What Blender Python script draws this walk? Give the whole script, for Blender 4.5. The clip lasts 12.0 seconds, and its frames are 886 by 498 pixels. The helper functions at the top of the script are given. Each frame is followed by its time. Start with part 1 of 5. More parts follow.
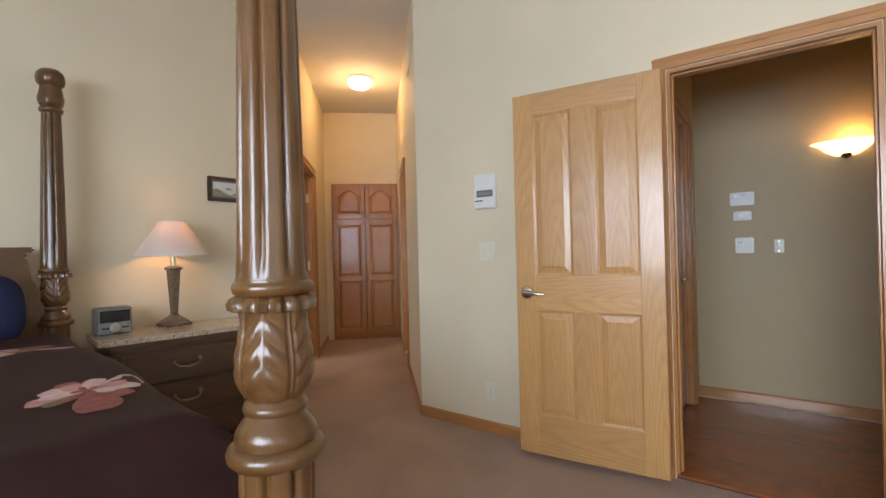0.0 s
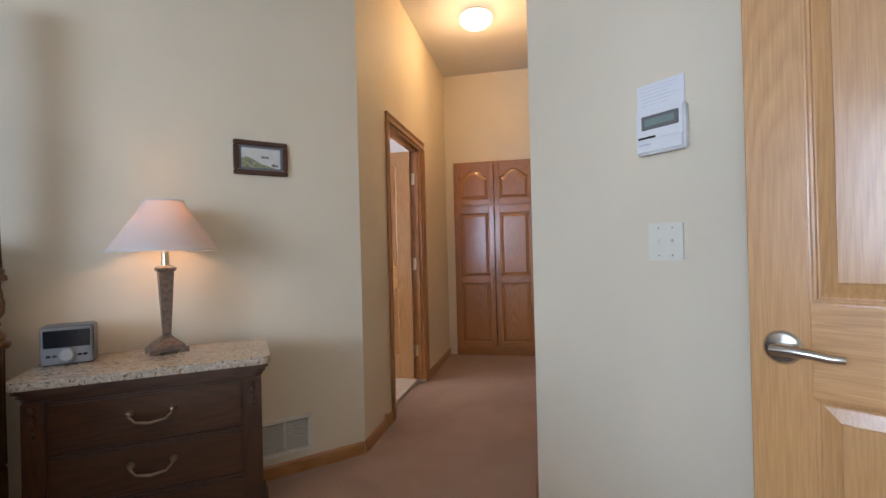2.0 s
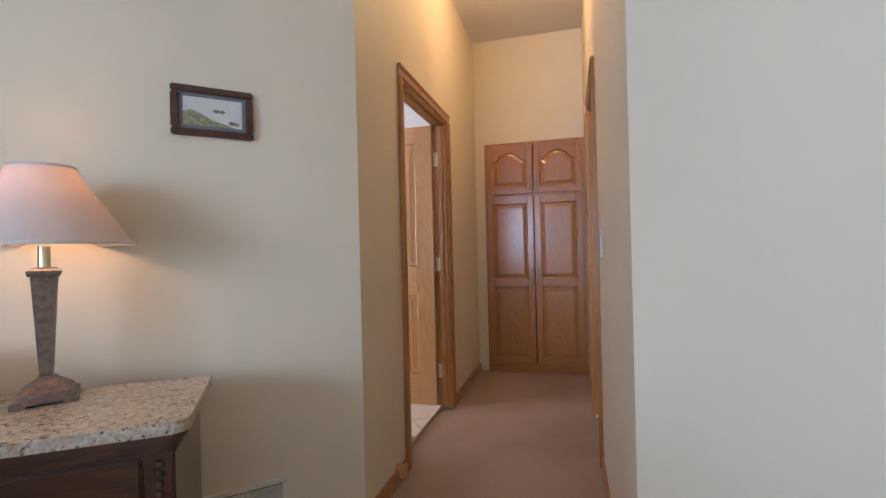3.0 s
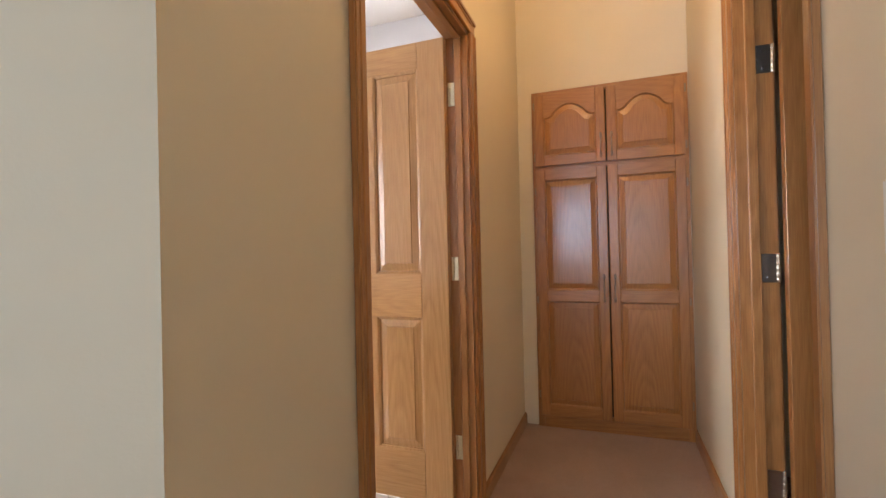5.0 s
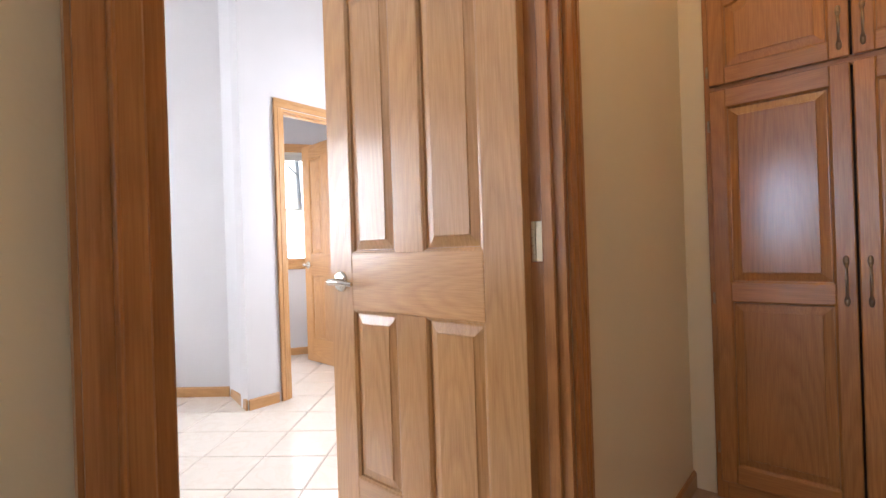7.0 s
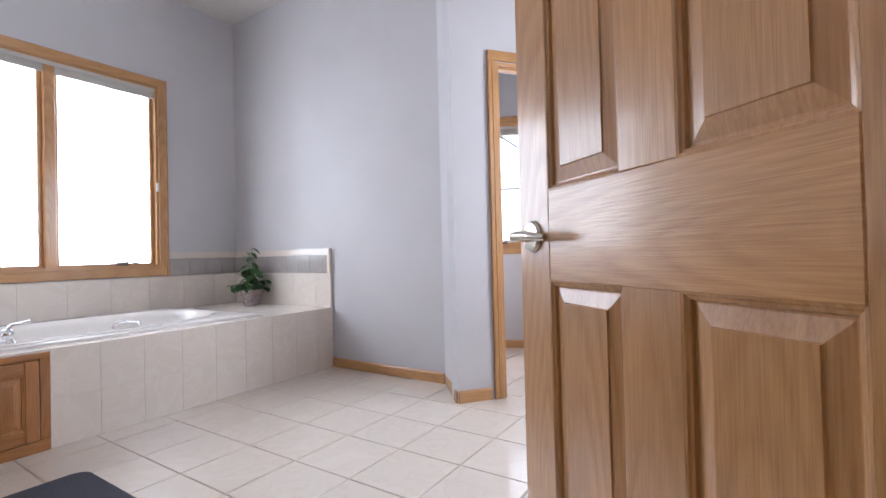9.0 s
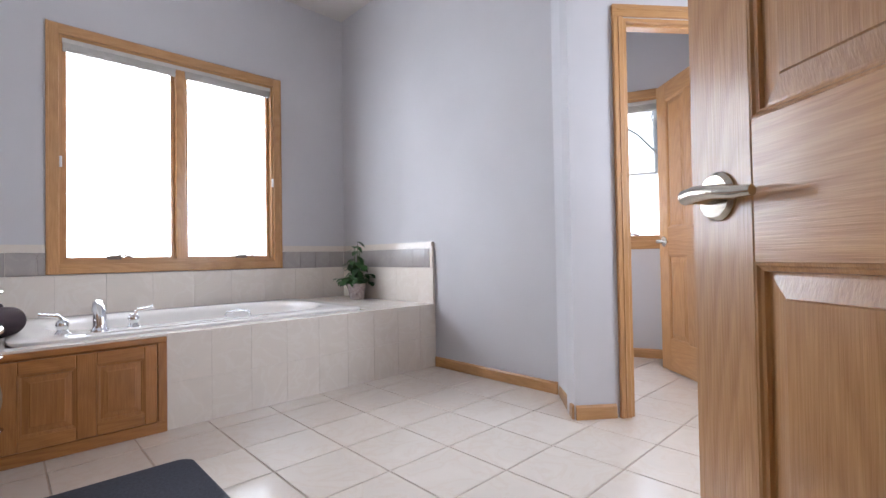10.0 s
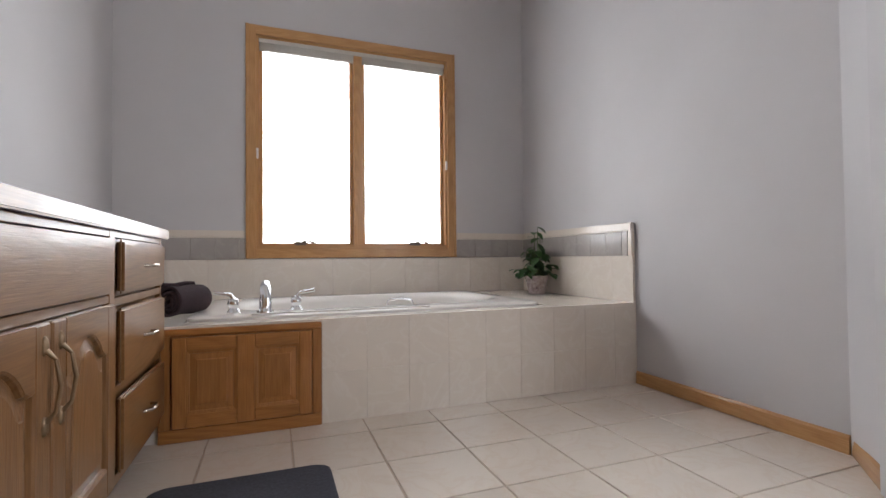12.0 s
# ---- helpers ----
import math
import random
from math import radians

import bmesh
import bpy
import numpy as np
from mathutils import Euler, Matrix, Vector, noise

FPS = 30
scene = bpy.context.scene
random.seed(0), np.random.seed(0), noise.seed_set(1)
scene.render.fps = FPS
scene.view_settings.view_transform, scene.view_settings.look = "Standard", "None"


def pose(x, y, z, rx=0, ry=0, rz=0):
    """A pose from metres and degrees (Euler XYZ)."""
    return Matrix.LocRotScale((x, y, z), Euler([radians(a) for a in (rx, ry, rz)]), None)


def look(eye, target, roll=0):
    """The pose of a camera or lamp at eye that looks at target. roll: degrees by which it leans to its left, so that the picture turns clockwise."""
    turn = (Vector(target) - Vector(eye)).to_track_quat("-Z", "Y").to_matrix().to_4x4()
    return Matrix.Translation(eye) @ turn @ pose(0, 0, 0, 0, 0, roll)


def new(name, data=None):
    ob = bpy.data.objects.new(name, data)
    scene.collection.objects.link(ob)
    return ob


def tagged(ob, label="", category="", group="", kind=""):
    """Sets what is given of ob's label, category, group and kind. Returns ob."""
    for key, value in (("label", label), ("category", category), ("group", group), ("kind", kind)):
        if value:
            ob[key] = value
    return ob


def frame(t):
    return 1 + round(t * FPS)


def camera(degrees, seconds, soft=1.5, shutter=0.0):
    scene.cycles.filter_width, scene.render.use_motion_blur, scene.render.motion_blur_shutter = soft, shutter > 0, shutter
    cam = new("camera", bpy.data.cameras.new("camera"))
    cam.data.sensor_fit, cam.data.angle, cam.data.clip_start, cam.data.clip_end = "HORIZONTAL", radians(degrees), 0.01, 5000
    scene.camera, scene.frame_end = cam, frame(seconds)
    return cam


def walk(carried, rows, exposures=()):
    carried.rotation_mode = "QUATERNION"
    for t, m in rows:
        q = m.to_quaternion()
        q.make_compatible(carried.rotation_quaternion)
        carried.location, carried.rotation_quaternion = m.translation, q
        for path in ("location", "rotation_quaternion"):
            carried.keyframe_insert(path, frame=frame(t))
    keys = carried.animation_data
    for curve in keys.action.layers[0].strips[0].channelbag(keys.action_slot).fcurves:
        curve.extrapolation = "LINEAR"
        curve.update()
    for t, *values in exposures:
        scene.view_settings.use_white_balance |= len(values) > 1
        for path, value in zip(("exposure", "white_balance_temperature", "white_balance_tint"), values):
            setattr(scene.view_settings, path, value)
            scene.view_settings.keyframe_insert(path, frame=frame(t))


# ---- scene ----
cam = camera(88.01, 12.0)
PATH = [
    (0.0, pose(0.336, 0.183, 1.272, 90.24, 1.38, -8.06)),
    (0.5, pose(0.533, 0.511, 1.274, 90.36, 1.16, -2.31)),
    (1.0, pose(0.642, 0.871, 1.266, 90.23, 1.38, 3.73)),
    (1.5, pose(0.698, 1.267, 1.260, 90.20, 1.40, 8.50)),
    (2.0, pose(0.692, 1.699, 1.250, 90.22, 1.42, 12.05)),
    (2.5, pose(0.606, 2.117, 1.233, 90.22, 1.45, 14.29)),
    (3.0, pose(0.496, 2.527, 1.236, 90.16, 1.35, 15.46)),
    (5.0, pose(0.197, 3.972, 1.205, 90.48, 1.32, 20.63)),
    (5.5, pose(0.183, 4.274, 1.193, 90.37, 1.55, 25.24)),
    (6.0, pose(0.181, 4.541, 1.172, 90.09, 1.89, 30.30)),
    (6.5, pose(0.161, 4.773, 1.132, 90.43, 1.92, 36.02)),
    (6.7, pose(0.156, 4.829, 1.126, 90.23, 1.86, 38.11)),
    (8.3, pose(-0.205, 5.273, 1.022, 90.76, 1.71, 59.15)),
    (8.5, pose(-0.241, 5.325, 1.011, 90.56, 1.47, 62.78)),
    (9.0, pose(-0.361, 5.409, 0.963, 90.68, 1.40, 71.03)),
    (9.5, pose(-0.523, 5.448, 0.946, 90.92, 1.14, 77.59)),
    (10.0, pose(-0.680, 5.476, 0.912, 90.97, 0.95, 84.19)),
    (10.5, pose(-0.838, 5.503, 0.875, 91.21, 0.92, 90.56)),
    (11.0, pose(-0.993, 5.523, 0.851, 91.20, 0.82, 97.14)),
    (11.5, pose(-1.153, 5.512, 0.830, 91.17, 0.67, 102.83)),
    (12.0, pose(-1.304, 5.517, 0.814, 91.24, 0.56, 107.78)),
]
EXPO = [(0.0, -0.02, 7350, 13), (1.0, 0.02, 6950, 13), (2.0, 0.0, 6300, 15), (3.2, 0.10, 6050, 16), (5.0, 0.34, 6600, 12), (6.5, 0.46, 6350, 11), (8.5, -0.38, 5850, 13), (9.5, -0.34, 5850, 13), (10.5, -0.48, 5950, 11),
        (11.0, -0.50, 6150, 11), (11.5, -0.66, 6300, 11), (12.0, -0.86, 6450, 11)]
LP = dict(bath=84, bed=265, bed2=12, bath2=64, wc=44, lamp=2.2, ceil=20, sconce=2.8)
walk(cam, PATH, EXPO)

# ---- world, sun, large lights ----
world = bpy.data.worlds.new("sky")
scene.world = world
world.use_nodes = True
wn = world.node_tree
sky = wn.nodes.new("ShaderNodeTexSky")
sky.sky_type, sky.sun_disc = "NISHITA", False
sky.sun_elevation, sky.sun_rotation = radians(48), radians(200)
wn.links.new(sky.outputs[0], wn.nodes["Background"].inputs[0])
wn.nodes["Background"].inputs[1].default_value = 0.15

sun = new("sun", bpy.data.lights.new("sun", "SUN"))
sun.data.energy, sun.data.angle, sun.data.color = 3.0, radians(0.5), (1.0, 0.95, 0.88)
sun.matrix_world = look((0, 0, 10), (3.0, -8.2, 0.8))


def area(name, m, w, h, power, col):
    ob = new(name, bpy.data.lights.new(name, "AREA"))
    ob.data.shape, ob.data.size, ob.data.size_y, ob.data.energy, ob.data.color = "RECTANGLE", w, h, power, col
    ob.matrix_world = m
    return ob


def bulb(name, p, power, col, radius=0.05):
    ob = new(name, bpy.data.lights.new(name, "POINT"))
    ob.data.energy, ob.data.color, ob.data.shadow_soft_size = power, col, radius
    ob.matrix_world = Matrix.Translation(p)
    return ob


def turn(deg):
    return Matrix.Rotation(radians(deg), 4, "Z")


FR = turn(-45)    # entry wall: x along it, y into it
FL = turn(45)     # bed wall
FB = turn(128)    # bathroom: x along the window wall, y towards it
FV = turn(218)    # vanity: x towards the tub, y to the wall
FCL = turn(90)    # corridor, left side: x = world y
FCR = turn(-90)   # corridor, right side: x = -world y
CEIL = 3.4

area("bath_window_sky", FB @ pose(5.80, 1.60, 1.75, -90, 0, 0), 1.62, 1.72, LP["bath"], (0.93, 0.96, 1.0))
area("bedroom_window_sky", FR @ pose(0.3, -2.55, 1.75, 72, 0, 0), 3.0, 1.7, LP["bed"], (0.54, 0.73, 1.0))
# added weak fill towards the bed wall, from an unseen opening
area("bedroom_side_window_sky", FL @ pose(-0.6, -2.75, 1.75, 75, 0, 0), 2.0, 1.8, LP["bed2"], (0.62, 0.78, 1.0))
area("toilet_room_window_sky", Matrix.Translation((-4.60, 7.50, 0)) @ turn(60) @ pose(0.1, 0.10, 1.33, -90, 0, 0), 0.9, 0.54, LP["wc"], (0.93, 0.96, 1.0))
# added fill from an unseen opening, to brighten the tub front and floor
area("bath_side_window_sky", pose(-2.0, 8.03, 1.75, -90, 0, 0), 0.9, 1.3, LP["bath2"], (0.93, 0.96, 1.0))
bulb("lamp_bulb", (-1.055, 3.555, 1.425), LP["lamp"], (1.0, 0.62, 0.36), 0.04)
bulb("ceiling_bulb", (0.165, 5.85, CEIL - 0.06 - 0.12), LP["ceil"], (1.0, 0.66, 0.32), 0.1)
bulb("sconce_bulb", (3.69, 2.975, 2.02), LP["sconce"], (1.0, 0.55, 0.20), 0.05)


# ---- materials ----
class Nodes:
    def __init__(self, name):
        self.m = bpy.data.materials.new(name)
        self.m.use_nodes = True
        self.t = self.m.node_tree
        self.b = self.t.nodes["Principled BSDF"]

    def n(self, kind, **k):
        nd = self.t.nodes.new("ShaderNode" + kind)
        for a, v in k.items():
            nd.inputs[a].default_value = v
        return nd

    def l(self, a, b):
        self.t.links.new(a, b)

    def coords(self, scale=(1, 1, 1), shift=True):
        tc = self.n("TexCoord")
        mp = self.n("Mapping")
        mp.inputs["Scale"].default_value = scale
        self.l(tc.outputs["Object"], mp.inputs["Vector"])
        if shift:
            oi = self.n("ObjectInfo")
            mu = self.n("Math")
            mu.operation = "MULTIPLY"
            mu.inputs[1].default_value = 23.0
            self.l(oi.outputs["Random"], mu.inputs[0])
            self.l(mu.outputs[0], mp.inputs["Location"])
        return mp.outputs[0]

    def noise(self, vec, scale, detail=3, rough=0.5, distort=0.0):
        nd = self.n("TexNoise", Scale=scale, Detail=detail, Roughness=rough, Distortion=distort)
        self.l(vec, nd.inputs["Vector"])
        return nd.outputs["Fac"]

    def ramp(self, fac, stops):
        r = self.n("ValToRGB")
        e = r.color_ramp.elements
        while len(e) < len(stops):
            e.new(0.5)
        for el, (p, c) in zip(e, stops):
            el.position, el.color = p, (*c, 1)
        self.l(fac, r.inputs[0])
        return r.outputs[0]

    def mix(self, fac, a, b, mode="MIX"):
        m = self.n("MixRGB")
        m.blend_type = mode
        for s, v in ((0, fac), (1, a), (2, b)):
            if isinstance(v, (int, float)):
                m.inputs[s].default_value = v
            elif isinstance(v, tuple):
                m.inputs[s].default_value = (*v, 1)
            else:
                self.l(v, m.inputs[s])
        return m.outputs[0]

    def bump(self, h, strength, dist):
        b = self.n("Bump", Strength=strength, Distance=dist)
        self.l(h, b.inputs["Height"])
        self.l(b.outputs[0], self.b.inputs["Normal"])

    def done(self, color=None, rough=0.5, metal=0.0, **k):
        if isinstance(color, tuple):
            self.b.inputs["Base Color"].default_value = (*color, 1)
        elif color is not None:
            self.l(color, self.b.inputs["Base Color"])
        if isinstance(rough, (int, float)):
            self.b.inputs["Roughness"].default_value = rough
        else:
            self.l(rough, self.b.inputs["Roughness"])
        self.b.inputs["Metallic"].default_value = metal
        for a, v in k.items():
            self.b.inputs[a.replace("_", " ")].default_value = v
        return self.m


def mul(c, f):
    return tuple(min(1.0, v * f) for v in c)


def paint(name, c, rough=0.6):
    s = Nodes(name)
    v = s.coords(shift=False)
    big = s.ramp(s.noise(v, 1.3, 3), [(0.3, mul(c, 0.955)), (0.7, mul(c, 1.03))])
    s.bump(s.noise(v, 140, 2), 0.12, 0.002)
    return s.done(big, rough)


def oak(name, light, dark, axis="z", rough=0.34, coat=0.55):
    """Sawn oak: growth rings cut at a slant along the board's axis, dark open pores, a lacquer coat."""
    s = Nodes(name)
    tc = s.n("TexCoord")
    oi = s.n("ObjectInfo")
    warp = s.n("TexNoise", Scale=5.0, Detail=2.0, Roughness=0.5)
    stretch = {"z": (1, 1, 0.22), "x": (0.22, 1, 1), "y": (1, 0.22, 1)}[axis]
    v = s.coords(stretch)
    s.l(v, warp.inputs["Vector"])
    sep = s.n("SeparateXYZ")
    s.l(tc.outputs["Object"], sep.inputs[0])

    def op(kind, a, b=0.0, c=0.0):
        m = s.n("Math")
        m.operation = kind
        for k, val in enumerate((a, b, c)):
            if isinstance(val, (int, float)):
                m.inputs[k].default_value = val
            else:
                s.l(val, m.inputs[k])
        return m.outputs[0]
    side = sep.outputs[{"z": "X", "x": "Z", "y": "X"}[axis]]
    along = sep.outputs[{"z": "Z", "x": "X", "y": "Y"}[axis]]
    rnd = oi.outputs["Random"]
    wob = op("SUBTRACT", warp.outputs["Fac"], 0.5)
    off = op("MULTIPLY_ADD", rnd, 0.10, -0.05)
    a = op("ADD", op("ADD", side, off), op("MULTIPLY", wob, 0.05))
    lean = op("MULTIPLY_ADD", rnd, 0.05, 0.055)
    b = op("ADD", op("MULTIPLY", along, lean), op("MULTIPLY_ADD", wob, 0.075, 0.09))
    ring = op("SQRT", op("ADD", op("MULTIPLY", a, a), op("MULTIPLY", b, b)))
    jag = s.noise(s.coords({"z": (1, 1, 0.12), "x": (0.12, 1, 1), "y": (1, 0.12, 1)}[axis]), 60, 3, 0.6)
    saw = op("FRACT", op("ADD", op("MULTIPLY", ring, 62.0), op("MULTIPLY", jag, 0.55)))
    band = s.ramp(saw, [(0.0, (0.0, 0.0, 0.0)), (0.30, (0.55, 0.55, 0.55)), (0.70, (1, 1, 1)), (1.0, (0.2, 0.2, 0.2))])
    fine = s.noise(s.coords({"z": (1, 1, 0.03), "x": (0.03, 1, 1), "y": (1, 0.03, 1)}[axis]), 260, 2, 0.6)
    pores = s.ramp(fine, [(0.36, (1, 1, 1)), (0.64, (0, 0, 0))])
    faint = s.ramp(s.noise(v, 3.3, 2), [(0.38, (0.25, 0.25, 0.25)), (0.62, (0.85, 0.85, 0.85))])
    g = s.mix(0.42, s.mix(faint, (0.72, 0.72, 0.72), band), pores)
    base = s.mix(g, dark, light)
    tone = s.ramp(rnd, [(0.0, (0.93, 0.92, 0.91)), (1.0, (1.06, 1.05, 1.02))])
    col = s.mix(1.0, base, tone, "MULTIPLY")
    broad = s.noise(v, 2.6, 2)
    col = s.mix(1.0, col, s.ramp(broad, [(0.3, (0.90, 0.88, 0.86)), (0.7, (1.06, 1.04, 1.0))]), "MULTIPLY")
    s.bump(g, 0.26, 0.0018)
    return s.done(col, rough, Coat_Weight=coat, Coat_Roughness=0.16)


def plain(name, c, rough=0.4, metal=0.0, vary=0.06, scale=30, bump=0.05, **k):
    s = Nodes(name)
    v = s.coords()
    col = s.ramp(s.noise(v, scale, 4), [(0.25, mul(c, 1 - vary)), (0.75, mul(c, 1 + vary))])
    s.bump(s.noise(v, scale * 4, 3), bump, 0.002)
    return s.done(col, rough, metal, **k)


CREAM = paint("cream_paint", (0.730, 0.628, 0.462))
# hall walls: the hall's dimmer, warmer light is put into this darker colour
TAN = paint("dimmed_hall_tan", (0.47, 0.365, 0.22))
GREY = paint("grey_paint", (0.595, 0.580, 0.590))
WHITE_CEIL = paint("ceiling_paint", (0.72, 0.68, 0.64), 0.8)
DOOR_L, DOOR_D = (0.60, 0.345, 0.145), (0.42, 0.205, 0.072)
OAK_V = oak("honey_oak", DOOR_L, DOOR_D, "z")
OAK_H = oak("honey_oak_across", DOOR_L, DOOR_D, "x")
OAK_Y = oak("honey_oak_deep", DOOR_L, DOOR_D, "y")
CAB_L, CAB_D = (0.47, 0.215, 0.066), (0.30, 0.116, 0.032)
CAB_V = oak("amber_oak", CAB_L, CAB_D, "z", 0.3)
CAB_H = oak("amber_oak_across", CAB_L, CAB_D, "x", 0.3)
TRIM_V = oak("trim_oak", (0.50, 0.235, 0.080), (0.31, 0.124, 0.036), "z", 0.32)
TRIM_H = oak("trim_oak_across", (0.50, 0.235, 0.080), (0.31, 0.124, 0.036), "x", 0.32)
WALNUT_H = oak("brown_oak_across", (0.092, 0.038, 0.014), (0.034, 0.013, 0.0055), "x", 0.33)
WALNUT_V = oak("brown_oak", (0.092, 0.038, 0.014), (0.034, 0.013, 0.0055), "z", 0.33)
# honey oak darkened in colour for the vanity's back-lit front
VAN_L, VAN_D = (0.29, 0.155, 0.066), (0.165, 0.078, 0.030)
VAN_V = oak("vanity_oak_shaded", VAN_L, VAN_D, "z", 0.32)
VAN_H = oak("vanity_oak_shaded_across", VAN_L, VAN_D, "x", 0.32)
POST = oak("bedpost_wood", (0.150, 0.066, 0.019), (0.075, 0.031, 0.009), "z", 0.28, 0.40)
FLOOR_WOOD = oak("red_oak_floor", (0.33, 0.095, 0.026), (0.18, 0.045, 0.012), "x", 0.22)


def carpet_mat():
    s = Nodes("beige_carpet")
    v = s.coords(shift=False)
    a = s.ramp(s.noise(v, 260, 3, 0.7), [(0.3, (0.34, 0.220, 0.165)), (0.7, (0.51, 0.365, 0.285))])
    b = s.mix(1.0, a, s.ramp(s.noise(v, 1.6, 3, 0.6, 0.6), [(0.35, (0.9, 0.89, 0.88)), (0.65, (1.06, 1.06, 1.06))]), "MULTIPLY")
    s.bump(s.noise(v, 420, 3, 0.7), 0.7, 0.006)
    return s.done(b, 0.95)


def tile_mat(name, c, vein, rough, vs=5.0):
    s = Nodes(name)
    v = s.coords()
    n = s.noise(v, vs, 5, 0.55, 1.6)
    col = s.ramp(n, [(0.30, mul(c, 0.97)), (0.47, c), (0.505, vein), (0.56, c), (0.8, mul(c, 1.04))])
    s.bump(s.noise(v, 30, 2), 0.03, 0.002)
    return s.done(col, rough)


def granite_mat():
    s = Nodes("speckled_granite")
    v = s.coords(shift=False)
    vo = s.n("TexVoronoi", Scale=85.0)
    s.l(v, vo.inputs["Vector"])
    a = s.ramp(vo.outputs["Distance"], [(0.0, (0.37, 0.29, 0.20)), (0.55, (0.47, 0.38, 0.28)), (0.9, (0.56, 0.48, 0.38))])
    d = s.ramp(s.noise(v, 70, 4, 0.7), [(0.56, (0, 0, 0)), (0.61, (1, 1, 1))])
    r = s.ramp(s.noise(v, 26, 4, 0.7), [(0.55, (0, 0, 0)), (0.66, (1, 1, 1))])
    c = s.mix(r, a, (0.40, 0.27, 0.16))
    return s.done(s.mix(d, c, (0.10, 0.075, 0.055)), 0.16)


CARPET = carpet_mat()
TILE = tile_mat("cream_floor_tile", (0.72, 0.645, 0.565), (0.70, 0.61, 0.52), 0.16, 4.0)
GROUT = plain("grout", (0.46, 0.37, 0.29), 0.85)
WALL_TILE = tile_mat("cream_marbled_tile", (0.77, 0.70, 0.62), (0.80, 0.738, 0.665), 0.10, 3.5)
BAND_TILE = tile_mat("grey_marbled_tile", (0.39, 0.36, 0.34), (0.425, 0.39, 0.365), 0.2, 5.0)
WALL_GROUT = plain("pale_grout", (0.80, 0.74, 0.67), 0.8)
TUB = plain("white_acrylic", (0.80, 0.765, 0.72), 0.10, vary=0.01)
GRANITE = granite_mat()
CHROME = plain("chrome", (0.85, 0.86, 0.88), 0.06, 1.0, vary=0.01, bump=0.0)
NICKEL = plain("satin_nickel", (0.56, 0.52, 0.45), 0.24, 1.0, vary=0.03, bump=0.01)
BRASS = plain("pale_brass", (0.74, 0.66, 0.46), 0.3, 1.0, vary=0.04, bump=0.01)
BRONZE = plain("antique_bronze", (0.33, 0.245, 0.16), 0.34, 1.0, vary=0.2, bump=0.03)
PEWTER = plain("pewter_brown", (0.20, 0.15, 0.115), 0.42, 0.55, vary=0.35, scale=60, bump=0.2)
PLATE = plain("ivory_plastic", (0.72, 0.68, 0.56), 0.35, vary=0.02)
WHITE_PL = plain("white_plastic", (0.74, 0.73, 0.71), 0.38, vary=0.02)
GREY_PL = plain("grey_plastic", (0.13, 0.125, 0.12), 0.35, vary=0.05)
DARK_PL = plain("black_plastic", (0.012, 0.012, 0.014), 0.12, vary=0.1)
LCD = plain("lcd_green", (0.20, 0.27, 0.24), 0.2)
PAPER = plain("white_paper", (0.76, 0.75, 0.74), 0.85, vary=0.02)
INK = plain("grey_ink", (0.58, 0.58, 0.60), 0.9)
VENT_P = plain("vent_enamel", (0.70, 0.66, 0.56), 0.4, vary=0.03)
# near-black that paints in the shade of gaps, recesses and voids
DARK = plain("gap_shade", (0.03, 0.02, 0.015), 0.8)
COUNTER = plain("white_counter", (0.74, 0.75, 0.78), 0.14, vary=0.02)
RUG = plain("slate_bath_mat", (0.045, 0.047, 0.062), 0.98, vary=0.35, scale=90, bump=0.9)
TOWEL = plain("plum_towel", (0.040, 0.022, 0.027), 0.98, vary=0.3, scale=120, bump=0.9)
SHADE_B = plain("pleated_blind", (0.60, 0.57, 0.52), 0.8, vary=0.03)
BLUE_CLOTH = plain("navy_cloth", (0.008, 0.013, 0.050), 0.9, vary=0.3, scale=30, bump=0.3)
QUILT = plain("brown_sateen", (0.029, 0.0105, 0.0095), 0.6, vary=0.16, scale=14, bump=0.12, Specular_IOR_Level=0.14)
PETAL_R = plain("red_petal_print", (0.21, 0.050, 0.042), 0.6, vary=0.4, scale=40)
PETAL_P = plain("pink_petal_print", (0.50, 0.34, 0.31), 0.6, vary=0.2, scale=40)
PETAL_M = plain("rose_petal_print", (0.42, 0.19, 0.165), 0.6, vary=0.35, scale=35)
PETAL_G = plain("olive_leaf_print", (0.13, 0.10, 0.04), 0.6, vary=0.2, scale=40)
LEAF = plain("leaf_green", (0.035, 0.10, 0.022), 0.4, vary=0.45, scale=25)
STEM = plain("stem_green", (0.07, 0.11, 0.03), 0.6)
POT = tile_mat("painted_pot", (0.50, 0.42, 0.40), (0.16, 0.10, 0.12), 0.25, 30.0)
SOIL = plain("soil", (0.03, 0.02, 0.013), 0.95, vary=0.4, scale=80)
BARK = plain("grey_bark", (0.60, 0.58, 0.57), 0.95, vary=0.3)


def glass_mat(name, rough=0.0):
    s = Nodes(name)
    return s.done((1, 1, 1), rough, 0.0, Transmission_Weight=1.0, IOR=1.45)


def glow_mat(name, c, strength, base):
    s = Nodes(name)
    s.b.inputs["Emission Color"].default_value = (*c, 1)
    s.b.inputs["Emission Strength"].default_value = strength
    return s.done(base, 0.4)


GLASS = glass_mat("window_glass")
FROST = plain("white_film", (0.85, 0.87, 0.9), 0.5, vary=0.01, Transmission_Weight=0.6)
DOME = glow_mat("lit_opal_glass", (1.0, 0.80, 0.52), 3.2, (0.85, 0.82, 0.75))
SCONCE = glow_mat("lit_alabaster", (1.0, 0.70, 0.36), 3.0, (0.8, 0.7, 0.5))
SHADE = plain("linen_shade", (0.74, 0.68, 0.63), 0.8, vary=0.02, scale=200)
